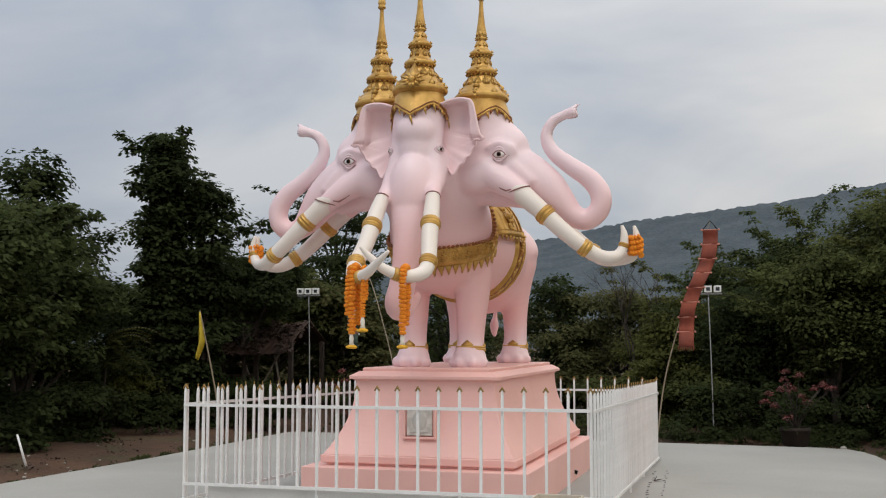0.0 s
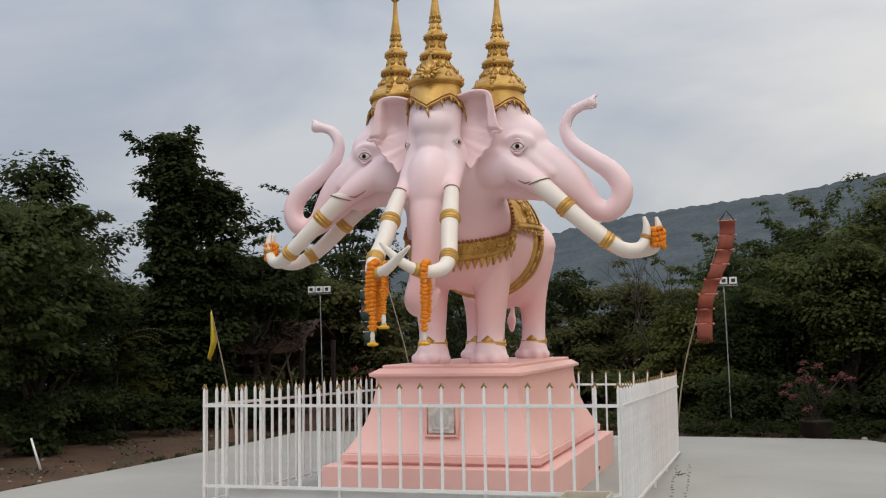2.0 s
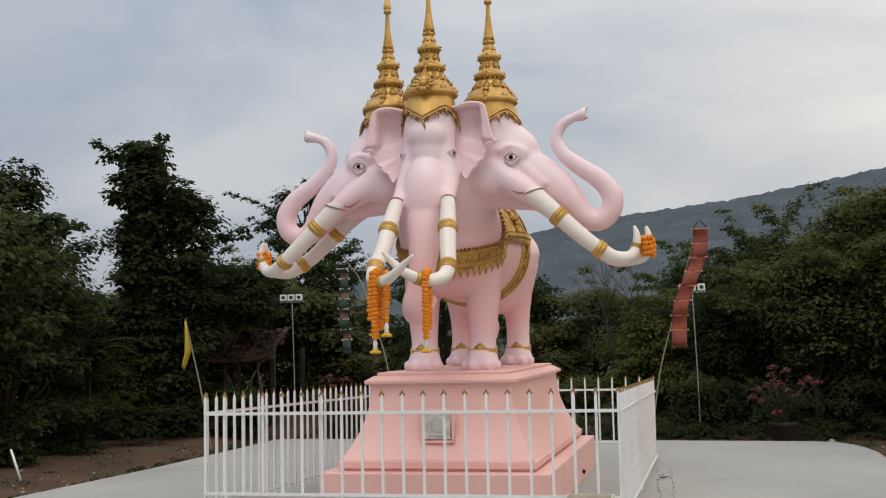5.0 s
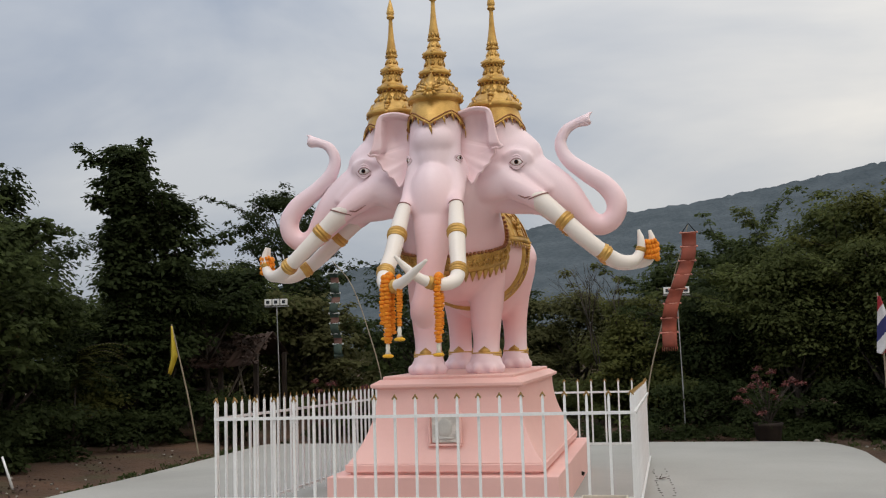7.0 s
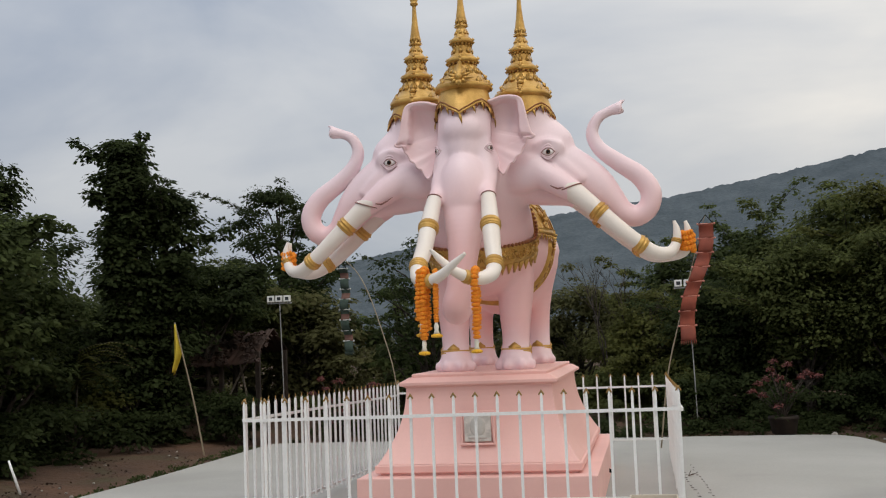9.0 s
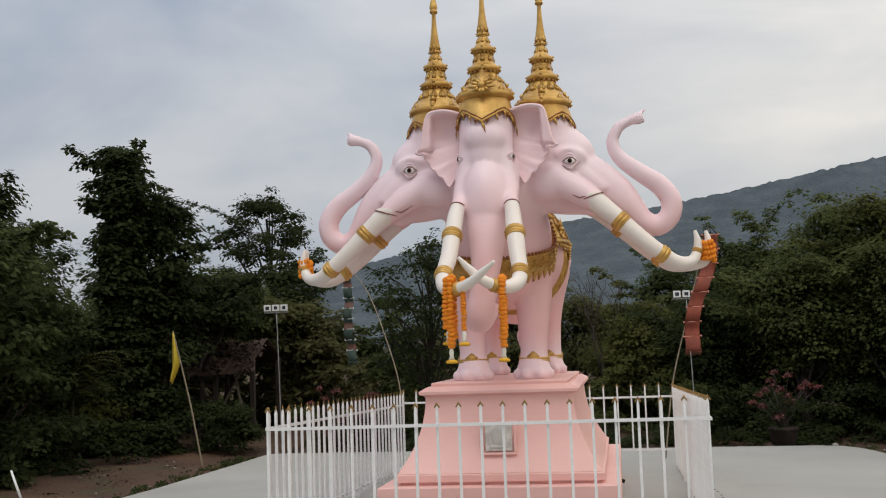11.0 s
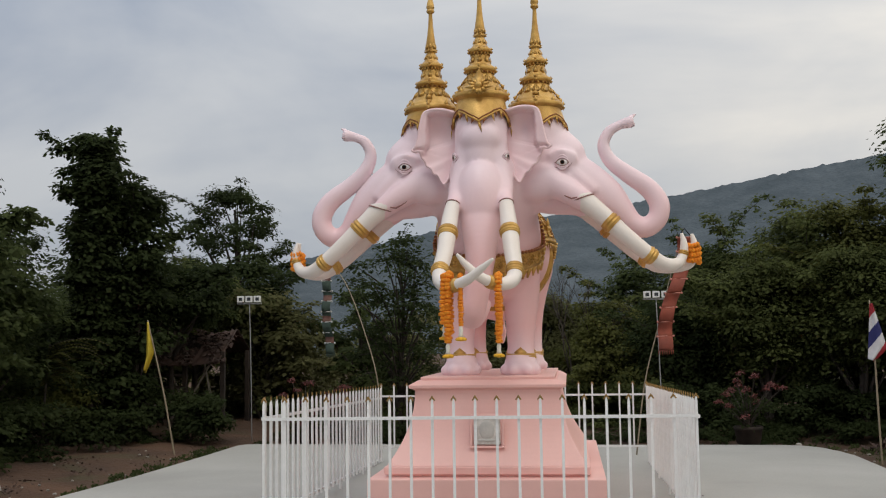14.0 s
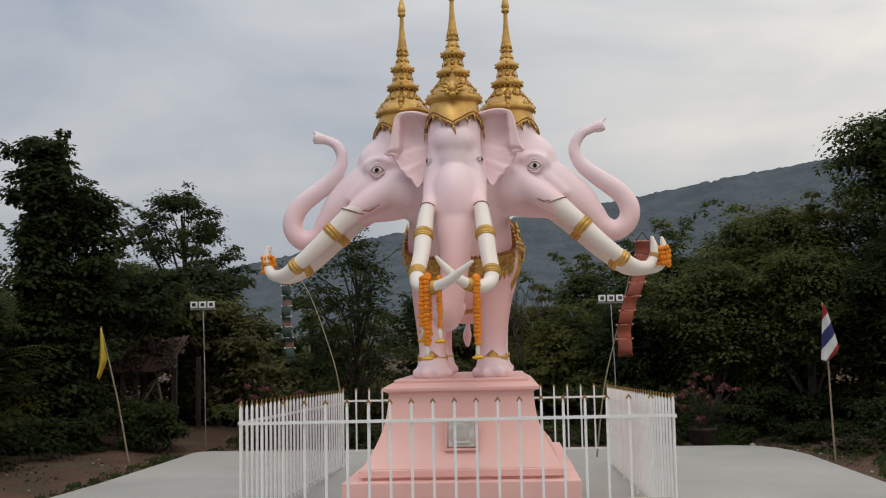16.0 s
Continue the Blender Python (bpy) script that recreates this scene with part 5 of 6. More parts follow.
def long_banner(name, foot, rows, top, bottom, side, width, main, stripe, bar, label, sway):
    """A long narrow cloth banner, stiffened with bars, that hangs from a bent pole."""
    root = empty(name, foot)
    tagged(root, label, "banner")
    f0 = Vector(foot)
    pole(root, [(*(Vector(r[:3]) - f0), r[3]) for r in rows])
    a, b, sd = Vector(top) - f0, Vector(bottom) - f0, Vector(side).normalized() * width / 2

    def at(u):
        p = a.lerp(b, u)
        return p + Vector(sway) * math.sin(u * math.pi * 2.2) * 0.09 + Vector((0, 0.05 * math.sin(u * 9), 0))

    n = 8
    for k in range(n):
        u0, u1 = k / n, (k + 1) / n

        def fn(u, v):
            uu = u0 + (u1 - u0) * u
            return at(uu) + sd * (2 * v - 1) + Vector((0, 1, 0)) * (0.042 * (-1) ** k * math.sin(math.pi * u) + 0.01 * math.sin(v * 6 + k))

        cloth("cloth_panel", fn, 5, 4, [main, stripe or main], lambda u, v: 1 if k % 2 == 0 and u > 0.45 else 0, root)
        s = Soup()
        p = at(u0)
        s.tube([p - sd * 1.1, p + sd * 1.1], [0.008, 0.008], 7)
        s.make("cross_bar", [bar], True, root)
        for e in (-1, 1):
            s = Soup()
            s.ball(p + sd * 1.14 * e, 0.016, 0, 7, 5)
            s.make("bobble", [bar], True, root)
    s = Soup()
    p = at(0)
    tip = p + Vector((0, 0, 0.13))
    s.tube([p - sd, tip], [0.006, 0.006], 6)
    s.tube([p + sd, tip], [0.006, 0.006], 6)
    s.make("hanger", [M_BLACK], True, root)
    s = Soup()
    for i in range(9):
        q = at(1) + sd * (-1 + 2 * i / 8)
        s.tube([q, q - Vector((0.004, 0, 0.06))], [0.008, 0.003], 5)
    s.make("fringe", [main], True, root)
    return root


long_banner("red_banner", (1.72, 4.62, SLAB), [(1.70, 4.6, SLAB - 0.02, 0.011), (1.85, 4.62, 1.05, 0.0105), (2.08, 4.66, 1.9, 0.009), (2.33, 4.90, 2.75, 0.007), (2.49, 4.88, 3.27, 0.005)],
            (2.49, 4.8, 3.13), (2.12, 4.5, 1.50), (1, 0.15, 0.02), 0.205, M_RED, None, M_REDPALE,
            "faded red cloth banner with cross bars on a bent bamboo pole", (0.6, 0, 0))
long_banner("green_banner", (-1.86, 3.95, SLAB), [(-1.86, 3.93, SLAB - 0.02, 0.009), (-1.88, 3.95, 1.05, 0.009), (-2.10, 4.05, 1.85, 0.008), (-2.42, 4.3, 2.55, 0.007), (-2.78, 4.55, 2.92, 0.005)],
            (-2.78, 4.55, 2.74), (-2.66, 4.35, 1.52), (1, 0.1, 0.0), 0.125, M_GREENCLOTH, M_REDDULL, M_GREYBAR,
            "faded green and red banded cloth banner on a bent bamboo pole", (0.12, 0, 0))


def floodlight_post(x, y, zb, zt):
    root = empty("floodlight_post", (x, y, zb))
    tagged(root, "thin steel post with three small white square floodlights", "light post", group="floodlight posts behind the slab")
    h = zt - zb
    pole(root, [(0.05, 0, -0.1, 0.011), (0.03, 0, h * 0.5, 0.011), (0, 0, h - 0.03, 0.010)], M_STEEL)
    part("cross_bar", bm_box((0.46, 0.03, 0.025), (0, 0, h - 0.07), 0.004), M_STEEL, root)
    for i in (-1, 0, 1):
        lamp = empty("floodlight", (i * 0.155, -0.03, h + 0.01))
        lamp.parent = root
        part("housing", bm_box((0.125, 0.06, 0.115), (0, 0, 0), 0.01, 2), M_LAMPWHITE, lamp)
        part("lens", bm_box((0.066, 0.012, 0.060), (0.004, -0.030, 0), 0.006), M_GLASS_DARK, lamp, "dark glass lens")
        part("bracket", bm_box((0.02, 0.02, 0.07), (0, 0.02, -0.06), 0.003), M_STEEL, lamp)
    return root


floodlight_post(2.31, 8.0, -0.08, 2.43)
floodlight_post(-4.96, 8.0, -0.08, 2.48)


# ---------------------------------------------------------------- trees and shrubs
def leaves_mesh(name, centres, spread, count, size, material, rg, parent, droop=0.3, flat=0.75):
    """Many small folded leaves, gathered in clumps round the given points."""
    centres = np.asarray(centres, float)
    n, size = int(count * (1.5 if count > 3000 else 1.0)), size * 0.70
    sp = np.broadcast_to(np.asarray(spread, float), (len(centres),))
    which = rg.choice(len(centres), n, p=sp ** 2 / (sp ** 2).sum())
    sp = sp[which]
    off = rg.normal(0, 1, (n, 3))
    off /= np.linalg.norm(off, axis=1, keepdims=True)
    off[:, 2] = np.where(off[:, 2] < -0.35, off[:, 2] * -0.6, off[:, 2])
    off *= rg.uniform(0.25, 1.0, (n, 1)) ** 0.6 * 1.42 * rg.choice([0.72, 0.95, 1.08], (n, 1))
    c = centres[which] + off * sp[:, None] * np.array([1, 1, flat])
    # blades lie like tiles on the clump: faces up and outward, tips hanging
    nn = off * 0.55 + rg.normal(0, 0.30, (n, 3)) + np.array([0, 0, 0.75 if droop > -0.5 else 0.0])
    nn /= np.linalg.norm(nn, axis=1, keepdims=True)
    d = off * 0.8 + rg.normal(0, 0.7, (n, 3))
    d[:, 2] -= droop * 1.6
    d -= nn * (d * nn).sum(1, keepdims=True)
    d /= np.linalg.norm(d, axis=1, keepdims=True) + 1e-9
    s = np.cross(d, nn)
    L = size * rg.uniform(0.55, 1.2, (n, 1))
    W = L * rg.uniform(0.58, 0.88, (n, 1))
    v = np.stack([c, c + d * L * 0.45 + s * W * 0.5 - nn * W * 0.12, c + d * L, c + d * L * 0.45 - s * W * 0.5 - nn * W * 0.12], 1).reshape(-1, 3)
    b = np.arange(n)[:, None] * 4
    f = np.concatenate([b + np.array([[0, 1, 2]]), b + np.array([[0, 2, 3]])], 1).reshape(-1, 3)
    me = bpy.data.meshes.new(name)
    me.vertices.add(len(v)); me.vertices.foreach_set("co", v.astype(np.float32).ravel())
    me.loops.add(f.size); me.loops.foreach_set("vertex_index", f.astype(np.int32).ravel())
    me.polygons.add(len(f)); me.polygons.foreach_set("loop_start", np.arange(0, f.size, 3, dtype=np.int32))
    me.update(calc_edges=True)
    me.materials.append(material)
    ob = new(name, me)
    if parent is not None:
        ob.parent = parent
    return ob


def tree(x, y, zb, height, wide, leaf_mat, label, seed, leaves=5000, size=0.16, crown_from=0.3, shape="round", clumps=34, spread=0.30,
         lean=(0, 0), stem=0.09, flat=0.62, deep=None, droop=0.3):
    rg = np.random.default_rng(seed)
    clumps, spread = max(12, int(clumps * 0.62)), spread * 1.25
    root = empty("tree", (x, y, zb))
    tagged(root, label, "tree", group="trees round the slab")
    s = Soup()
    tops, ends = height * 0.93, []
    trunk = []
    for i in range(6):
        u = i / 5
        trunk.append((lean[0] * u + 0.10 * math.sin(u * 5 + seed) * u, lean[1] * u + 0.08 * math.cos(u * 4 + seed) * u, -0.4 + (tops + 0.4) * u, stem * (1 - 0.85 * u) + 0.012))
    tp = smooth_path(trunk, 4)
    s.tube([q[:3] for q in tp], [q[3] for q in tp], 9)
    deep = deep or wide
    for i in range(clumps):
        h = crown_from + (1 - crown_from) * ((i + rg.uniform(0.1, 0.9)) / clumps)
        q = (h - crown_from) / (1 - crown_from)
        if shape == "column":
            env = 1.16 - 0.30 * q if q < 0.93 else 0.36
        elif shape == "pillar":
            h = crown_from + (1 - crown_from) * q ** 0.72
            env = 1.08 - 0.16 * q
        elif shape == "spread":
            env = math.sqrt(max(0.04, 1 - (1.55 * q - 0.62) ** 2)) if q < 0.95 else 0.25
        else:
            env = math.sqrt(max(0.05, 1 - (1.7 * q - 0.75) ** 2))
        a = i * 2.399 + rg.uniform(-0.5, 0.5)
        rad = env * rg.uniform(0.35, 1.0)
        base_i = int(np.clip((h - rg.uniform(0.10, 0.3)) * (len(tp) - 1), 1, len(tp) - 2))
        b = tp[base_i]
        e = np.array([lean[0] * h + wide * rad * math.cos(a), lean[1] * h + deep * rad * math.sin(a), height * h])
        mid = b[:3] * 0.5 + e * 0.5 + np.array([0, 0, 0.08 * height * rg.uniform(-0.3, 0.6)])
        lp = smooth_path([(*b[:3], b[3] * 0.55), (*mid, b[3] * 0.3 + 0.006), (*e, 0.005)], 4)
        s.tube([k[:3] for k in lp], [max(k[3], 0.004) for k in lp], 5)
        ends.append(e)
        ends.append(mid * 0.5 + e * 0.5 + rg.normal(0, 0.12, 3))
    ends.append(np.array([tp[-1][0], tp[-1][1], height * 0.985]))
    big = list(spread * rg.uniform(0.5, 1.35, len(ends)))
    # loose twigs that stick out of the crown
    for i in range(int(clumps * 1.3)):
        e = np.array(ends[int(rg.integers(0, len(ends)))])
        axis = np.array([lean[0] * 0.6, lean[1] * 0.6, height * 0.5])
        out = (e - axis) * np.array([1, 1, 0.3]) + rg.normal(0, 0.15, 3)
        out /= np.linalg.norm(out) + 1e-6
        t = e + out * spread * rg.uniform(1.2, 1.9)
        s.tube([e, e * 0.4 + t * 0.6 + np.array([0, 0, 0.03]), t], [0.009, 0.006, 0.003], 4)
        ends += [t, e * 0.4 + t * 0.6]
        big += [spread * rg.uniform(0.22, 0.42), spread * 0.3]
    s.make("trunk", [M_BARK], True, root)
    leaves_mesh("crown", ends, np.array(big), leaves, size, leaf_mat, rg, root, droop, flat)
    return root


# west side
tree(-7.53, 7.1, 0.15, 5.20, 0.31, M_LEAF_DARK, "tall narrow dark green tree with dense drooping leaves", 4, 17500, 0.165, 0.12, "pillar", 76, 0.19, stem=0.12)
tree(-6.98, 7.6, 0.15, 4.30, 0.42, M_LEAF_DARK, "dark green narrow tree beside a taller one", 5, 11000, 0.165, 0.12, "column", 46, 0.24, stem=0.09)
tree(-8.3, 4.2, 0.25, 3.4, 1.2, M_LEAF_MID, "spreading green tree with feathery drooping twigs", 7, 13000, 0.158, 0.30, "spread", 40, 0.30, stem=0.1, droop=0.5)
tree(-9.4, 5.8, 0.25, 4.2, 1.4, M_LEAF_DARK, "dark broadleaf tree at the wood's edge", 8, 13000, 0.172, 0.2, "round", 40, 0.36)
tree(-7.85, 16.4, 0.1, 5.50, 2.0, M_LEAF_DARK, "airy tree with open crown and gaps of sky", 11, 16000, 0.135, 0.36, "spread", 56, 0.25, stem=0.12)
tree(-6.3, 13.0, 0.1, 3.3, 1.4, M_LEAF_DARK, "thin-crowned tree behind the shed", 12, 5000, 0.18, 0.3, "round", 30, 0.3)
tree(-5.75, 11.9, 0.1, 2.5, 1.0, M_LEAF_HAZE, "yellow-green young tree behind the light post", 13, 5200, 0.198, 0.12, "round", 28, 0.30)
tree(-9.2, 9.6, 0.2, 2.6, 1.4, M_LEAF_MID, "leafy green tree among darker ones", 14, 12000, 0.172, 0.1, "round", 36, 0.36)
tree(-8.6, 11.4, 0.2, 2.9, 1.2, M_LEAF_DARK, "bushy dark tree above the shed", 15, 9500, 0.158, 0.15, "round", 30, 0.32)
tree(-2.35, 8.9, 0.0, 3.55, 1.15, M_LEAF_DARK, "slender open tree with sparse leaves behind the statue", 17, 5200, 0.115, 0.30, "round", 52, 0.19, stem=0.06)
tree(-3.9, 13.0, 0.0, 2.75, 1.1, M_LEAF_MID, "flat-branched tree with layered twigs", 18, 3200, 0.198, 0.2, "spread", 30, 0.2)
tree(-1.2, 14.0, 0.0, 3.0, 1.1, M_LEAF_DARK, "dark slender tree in the wood", 19, 5000, 0.17, 0.1, "round", 30, 0.3)
tree(-7.9, 2.2, 0.25, 3.3, 1.15, M_LEAF_MID, "green tree with hanging twigs over the dirt strip", 61, 12000, 0.158, 0.42, "spread", 34, 0.30, stem=0.08, droop=0.5)
tree(-7.3, 11.6, 0.15, 3.1, 1.25, M_LEAF_OLIVE, "low olive tree standing behind the shed", 62, 11000, 0.150, 0.50, "spread", 26, 0.30, stem=0.07)
tree(-6.9, 9.2, 0.15, 3.0, 1.35, M_LEAF_DARK, "dark tree with a high crown over the shed", 63, 9000, 0.15, 0.72, "spread", 26, 0.28, stem=0.06)
# middle and east side
tree(0.2, 13.0, 0.0, 2.5, 1.3, M_LEAF_HAZE, "low bushy tree with fine branches", 21, 15000, 0.119, 0.10, "round", 32, 0.32)
tree(1.6, 11.0, 0.0, 2.3, 1.1, M_LEAF_YELLOW, "low olive green bushy tree", 22, 15000, 0.113, 0.12, "round", 30, 0.3)
tree(2.3, 12.6, 0.0, 3.05, 0.8, M_LEAF_MID, "green tree with a broken uneven crown", 20, 13500, 0.123, 0.15, "round", 26, 0.3)
tree(3.6, 12.0, 0.0, 3.5, 0.72, M_LEAF_MID, "green tree with a pointed uneven crown", 23, 19500, 0.129, 0.2, "column", 42, 0.34)
tree(4.4, 11.6, 0.0, 3.3, 1.1, M_LEAF_OLIVE, "dense olive tree at the wood's edge", 24, 21000, 0.123, 0.22, "round", 38, 0.36)
tree(5.4, 10.3, 0.0, 3.85, 1.05, M_LEAF_OLIVE, "tall dense green tree", 25, 22500, 0.134, 0.3, "round", 42, 0.38)
tree(7.6, 9.0, 0.0, 5.6, 1.0, M_LEAF_MID, "tall green tree with loose top twigs", 26, 21000, 0.145, 0.3, "round", 46, 0.36)
tree(6.3, 9.6, 0.0, 4.0, 1.0, M_LEAF_YELLOW, "yellow-green tree before taller ones", 32, 18000, 0.123, 0.3, "round", 32, 0.34)
tree(9.1, 9.4, 0.0, 5.7, 1.4, M_LEAF_DARK, "large dark broadleaf tree", 27, 21000, 0.165, 0.2, "round", 44, 0.42)
tree(4.4, 9.3, 0.0, 2.8, 1.05, M_LEAF_OLIVE, "bushy olive tree close to the slab", 28, 18000, 0.123, 0.42, "round", 34, 0.32)
tree(5.9, 8.6, 0.0, 3.1, 1.15, M_LEAF_OLIVE, "olive green bushy tree close to the slab", 29, 19500, 0.123, 0.44, "round", 36, 0.34)
tree(7.4, 7.5, 0.0, 3.6, 1.1, M_LEAF_DARK, "dark leafy tree with low branches by the flag", 30, 19500, 0.123, 0.40, "round", 36, 0.34)
tree(2.95, 10.2, 0.0, 2.35, 0.9, M_LEAF_DARK, "dark green bushy tree behind the red banner", 31, 15000, 0.113, 0.25, "round", 28, 0.32)


def bare_tree(x, y, h, seed):
    root = empty("bare_tree", (x, y, -0.05))
    tagged(root, "leafless grey sapling with thin upright twigs", "tree", group="trees round the slab")
    rg = random.Random(seed)
    s = Soup()

    def grow(p, d, ln, r, depth):
        q = p + d * ln
        s.tube([p, p.lerp(q, 0.5) + Vector((rg.uniform(-1, 1), rg.uniform(-1, 1), 0)) * ln * 0.05, q], [r, r * 0.8, r * 0.6], 5)
        if depth:
            for _ in range(3):
                grow(q if rg.random() < 0.6 else p.lerp(q, 0.7), (d + Vector((rg.uniform(-1, 1), rg.uniform(-1, 1), rg.uniform(-0.1, 0.5))) * 0.55).normalized(), ln * 0.62, r * 0.6, depth - 1)

    grow(Vector((0, 0, 0)), Vector((0.03, 0, 1)), h * 0.42, 0.022, 4)
    s.make("branch", [M_BARK], True, root)


bare_tree(0.75, 10.2, 3.7, 2)
bare_tree(1.2, 10.6, 3.3, 5)
bare_tree(8.6, 8.9, 6.3, 7)


def thicket(name, xs, ys, zs, clumps, leaves, size, material, label, seed, spread=0.35):
    rg = np.random.default_rng(seed)
    c = np.stack([rg.uniform(*xs, clumps), rg.uniform(*ys, clumps), rg.uniform(0, 1, clumps) ** 1.2 * (zs[1] - zs[0]) + zs[0]], 1)
    ob = leaves_mesh(name, c, spread, leaves, size, material, rg, None)
    return tagged(ob, label, "undergrowth", kind="stuff")


thicket("undergrowth", (-11, -5.6), (12.4, 16), (0, 2.2), 130, 22000, 0.16, M_LEAF_HAZE, "hazy tangled undergrowth behind the shed", 41)
thicket("undergrowth", (-12, -7.4), (4.6, 9.5), (0.1, 2.4), 90, 15000, 0.16, M_LEAF_DARK, "dark bushes under the western trees", 42)
thicket("undergrowth", (-5.6, 1.5), (12.0, 16.5), (0, 1.75), 110, 22000, 0.15, M_LEAF_HAZE, "yellow-green scrub behind the statue, paled for haze", 43)
thicket("undergrowth", (-5.0, 2.5), (8.6, 10.4), (0, 0.85), 50, 9000, 0.12, M_LEAF_OLIVE, "low olive scrub behind the slab", 44, 0.25)
thicket("undergrowth", (1.5, 11), (10.5, 15), (0, 2.6), 130, 22000, 0.16, M_LEAF_DARK, "dark tangled undergrowth in the eastern wood", 45)
thicket("undergrowth", (3.2, 9.5), (9.2, 10.6), (0, 1.0), 60, 10000, 0.14, M_LEAF_DARK, "dark bushes at the wood's edge", 46, 0.3)
thicket("undergrowth", (-16, -10), (3, 14), (0, 4.2), 120, 16000, 0.19, M_LEAF_DARK, "dark wood at the western side", 47, 0.45)
thicket("undergrowth", (9.5, 15), (3, 13), (0, 4.2), 120, 15000, 0.19, M_LEAF_DARK, "dark wood at the eastern side", 48, 0.45)
thicket("undergrowth", (-14, 14), (17, 26), (0, 2.4), 190, 26000, 0.22, M_LEAF_HAZE, "far hazy wood behind the clearing", 49, 0.5)


# dark leaves cover the dirt in place of the overhanging trees' shade
thicket("undergrowth", (-8.2, -6.5), (6.4, 7.6), (0.0, 0.55), 34, 7000, 0.12, M_LEAF_DARK, "low dark scrub added for shade under the tall trees", 57, 0.2)
# dense dark bushes stand in for the shade below the western canopy
thicket("undergrowth", (-9.8, -6.75), (0.2, 6.0), (0.0, 0.75), 90, 15000, 0.14, M_LEAF_DARK, "dark bushes added for canopy shade beyond the dirt strip", 52, 0.26)
thicket("undergrowth", (-8.5, -7.5), (6.1, 6.8), (0.3, 1.15), 16, 4200, 0.11, M_LEAF_YELLOW, "dim yellow-green bush at the wood's edge", 53, 0.22)
thicket("undergrowth", (-6.2, -5.3), (7.2, 8.0), (0.1, 0.75), 20, 4200, 0.11, M_LEAF_DARK, "low green bush by the flag", 54, 0.2)
# dark scrub added where the ground lies in the wood's shade
thicket("undergrowth", (1.9, 9.5), (8.2, 9.0), (0, 0.75), 80, 13000, 0.11, M_LEAF_DARK, "low dark scrub added for shade along the slab's far edge", 50, 0.22)
# two strips of dark leaves that darken the shaded dirt behind the slab
thicket("undergrowth", (1.9, 9.0), (7.6, 8.3), (-0.15, 0.15), 70, 9000, 0.09, M_LEAF_DARK, "low dark weeds added as shade behind the slab's edge", 55, 0.16)
thicket("undergrowth", (-4.6, 1.9), (7.0, 8.4), (-0.15, 0.22), 70, 9000, 0.09, M_LEAF_DARK, "low dark weeds added as shade between slab and wood", 56, 0.16)
thicket("undergrowth", (5.6, 9.5), (5.6, 7.6), (0, 0.6), 40, 5000, 0.11, M_LEAF_DARK, "low dark scrub beside the flag", 51, 0.2)


def bougainvillea(x, y, h, wide, seed, pink):
    rg = np.random.default_rng(seed)
    root = empty("bougainvillea", (x, y, -0.05))
    tagged(root, "dark bougainvillea shrub with dull red flower heads in a pot" if pink else "bougainvillea shrub with red flower heads behind the fence", "shrub", group="flowering shrubs behind the slab")
    s = Soup()
    ends = []
    for i in range(17):
        a = i * 2.4 + rg.uniform(-0.3, 0.3)
        r = wide * math.sqrt((i + 0.5) / 17)
        e = (r * math.cos(a), r * 0.8 * math.sin(a), h * (1.0 - 0.30 * (r / wide) ** 2) * rg.uniform(0.45, 1.05))
        ends.append(e)
        p = smooth_path([(0, 0, 0.25, 0.018), (e[0] * 0.4, e[1] * 0.4, e[2] * 0.65, 0.011), (*e, 0.005)], 4)
        s.tube([q[:3] for q in p], [q[3] for q in p], 5)
    s.make("stem", [M_BARK], True, root)["kind"] = "stuff"
    e = np.array(ends)
    leaves_mesh("foliage", e * np.array([0.8, 0.8, 0.62]), 0.12, 900, 0.07, M_LEAF_DARK, rg, root)
    leaves_mesh("blossom", e, 0.055, 1300, 0.062, M_PETAL, rg, root, -0.2)["kind"] = "stuff"
    if pink:
        leaves_mesh("pale_blossom", e[::2] + np.array([0, -0.03, 0.04]), 0.04, 110, 0.045, M_PINKPETAL, rg, root, -0.2)["kind"] = "stuff"
    s = Soup()
    s.lathe([(0.13, 0.0), (0.19, 0.03), (0.22, 0.24), (0.235, 0.25), (0.235, 0.30), (0.205, 0.30), (0.19, 0.26)], (0, 0, 0), 20)
    s.make("pot", [M_WOOD], True, root)


bougainvillea(3.62, 6.9, 1.30, 0.62, 3, True)
bougainvillea(-3.72, 7.2, 1.12, 0.50, 5, False)
bougainvillea(-3.15, 7.5, 1.0, 0.40, 9, False)


# ---------------------------------------------------------------- shed among the western trees
shed = empty("shed", (-6.95, 9.9, 0.12))
tagged(shed, "dark open wooden shed with a rusty sheet roof among trees", "shed")
for i, (px_, py_) in enumerate([(-1.15, -0.7), (-0.4, -0.7), (0.35, -0.7), (1.1, -0.7), (-1.15, 0.9), (1.1, 0.9)]):
    part("post", bm_box((0.09, 0.09, 1.45), (px_, py_, 0.7), 0.008), M_WOOD, shed)
for z in (0.75, 0.98):
    part("rail", bm_box((1.5, 0.04, 0.05), (-0.4, -0.7, z), 0.005), M_WOOD, shed)
for bx in (-0.9, -0.15):
    bm = bm_box((0.045, 0.03, 0.8), (0, 0, 0), 0.004)
    bmesh.ops.rotate(bm, cent=(0, 0, 0), matrix=Matrix.Rotation(radians(38), 3, "Y"), verts=bm.verts)
    bmesh.ops.translate(bm, vec=(bx, -0.72, 1.1), verts=bm.verts)
    part("brace", bm, M_WOOD, shed)
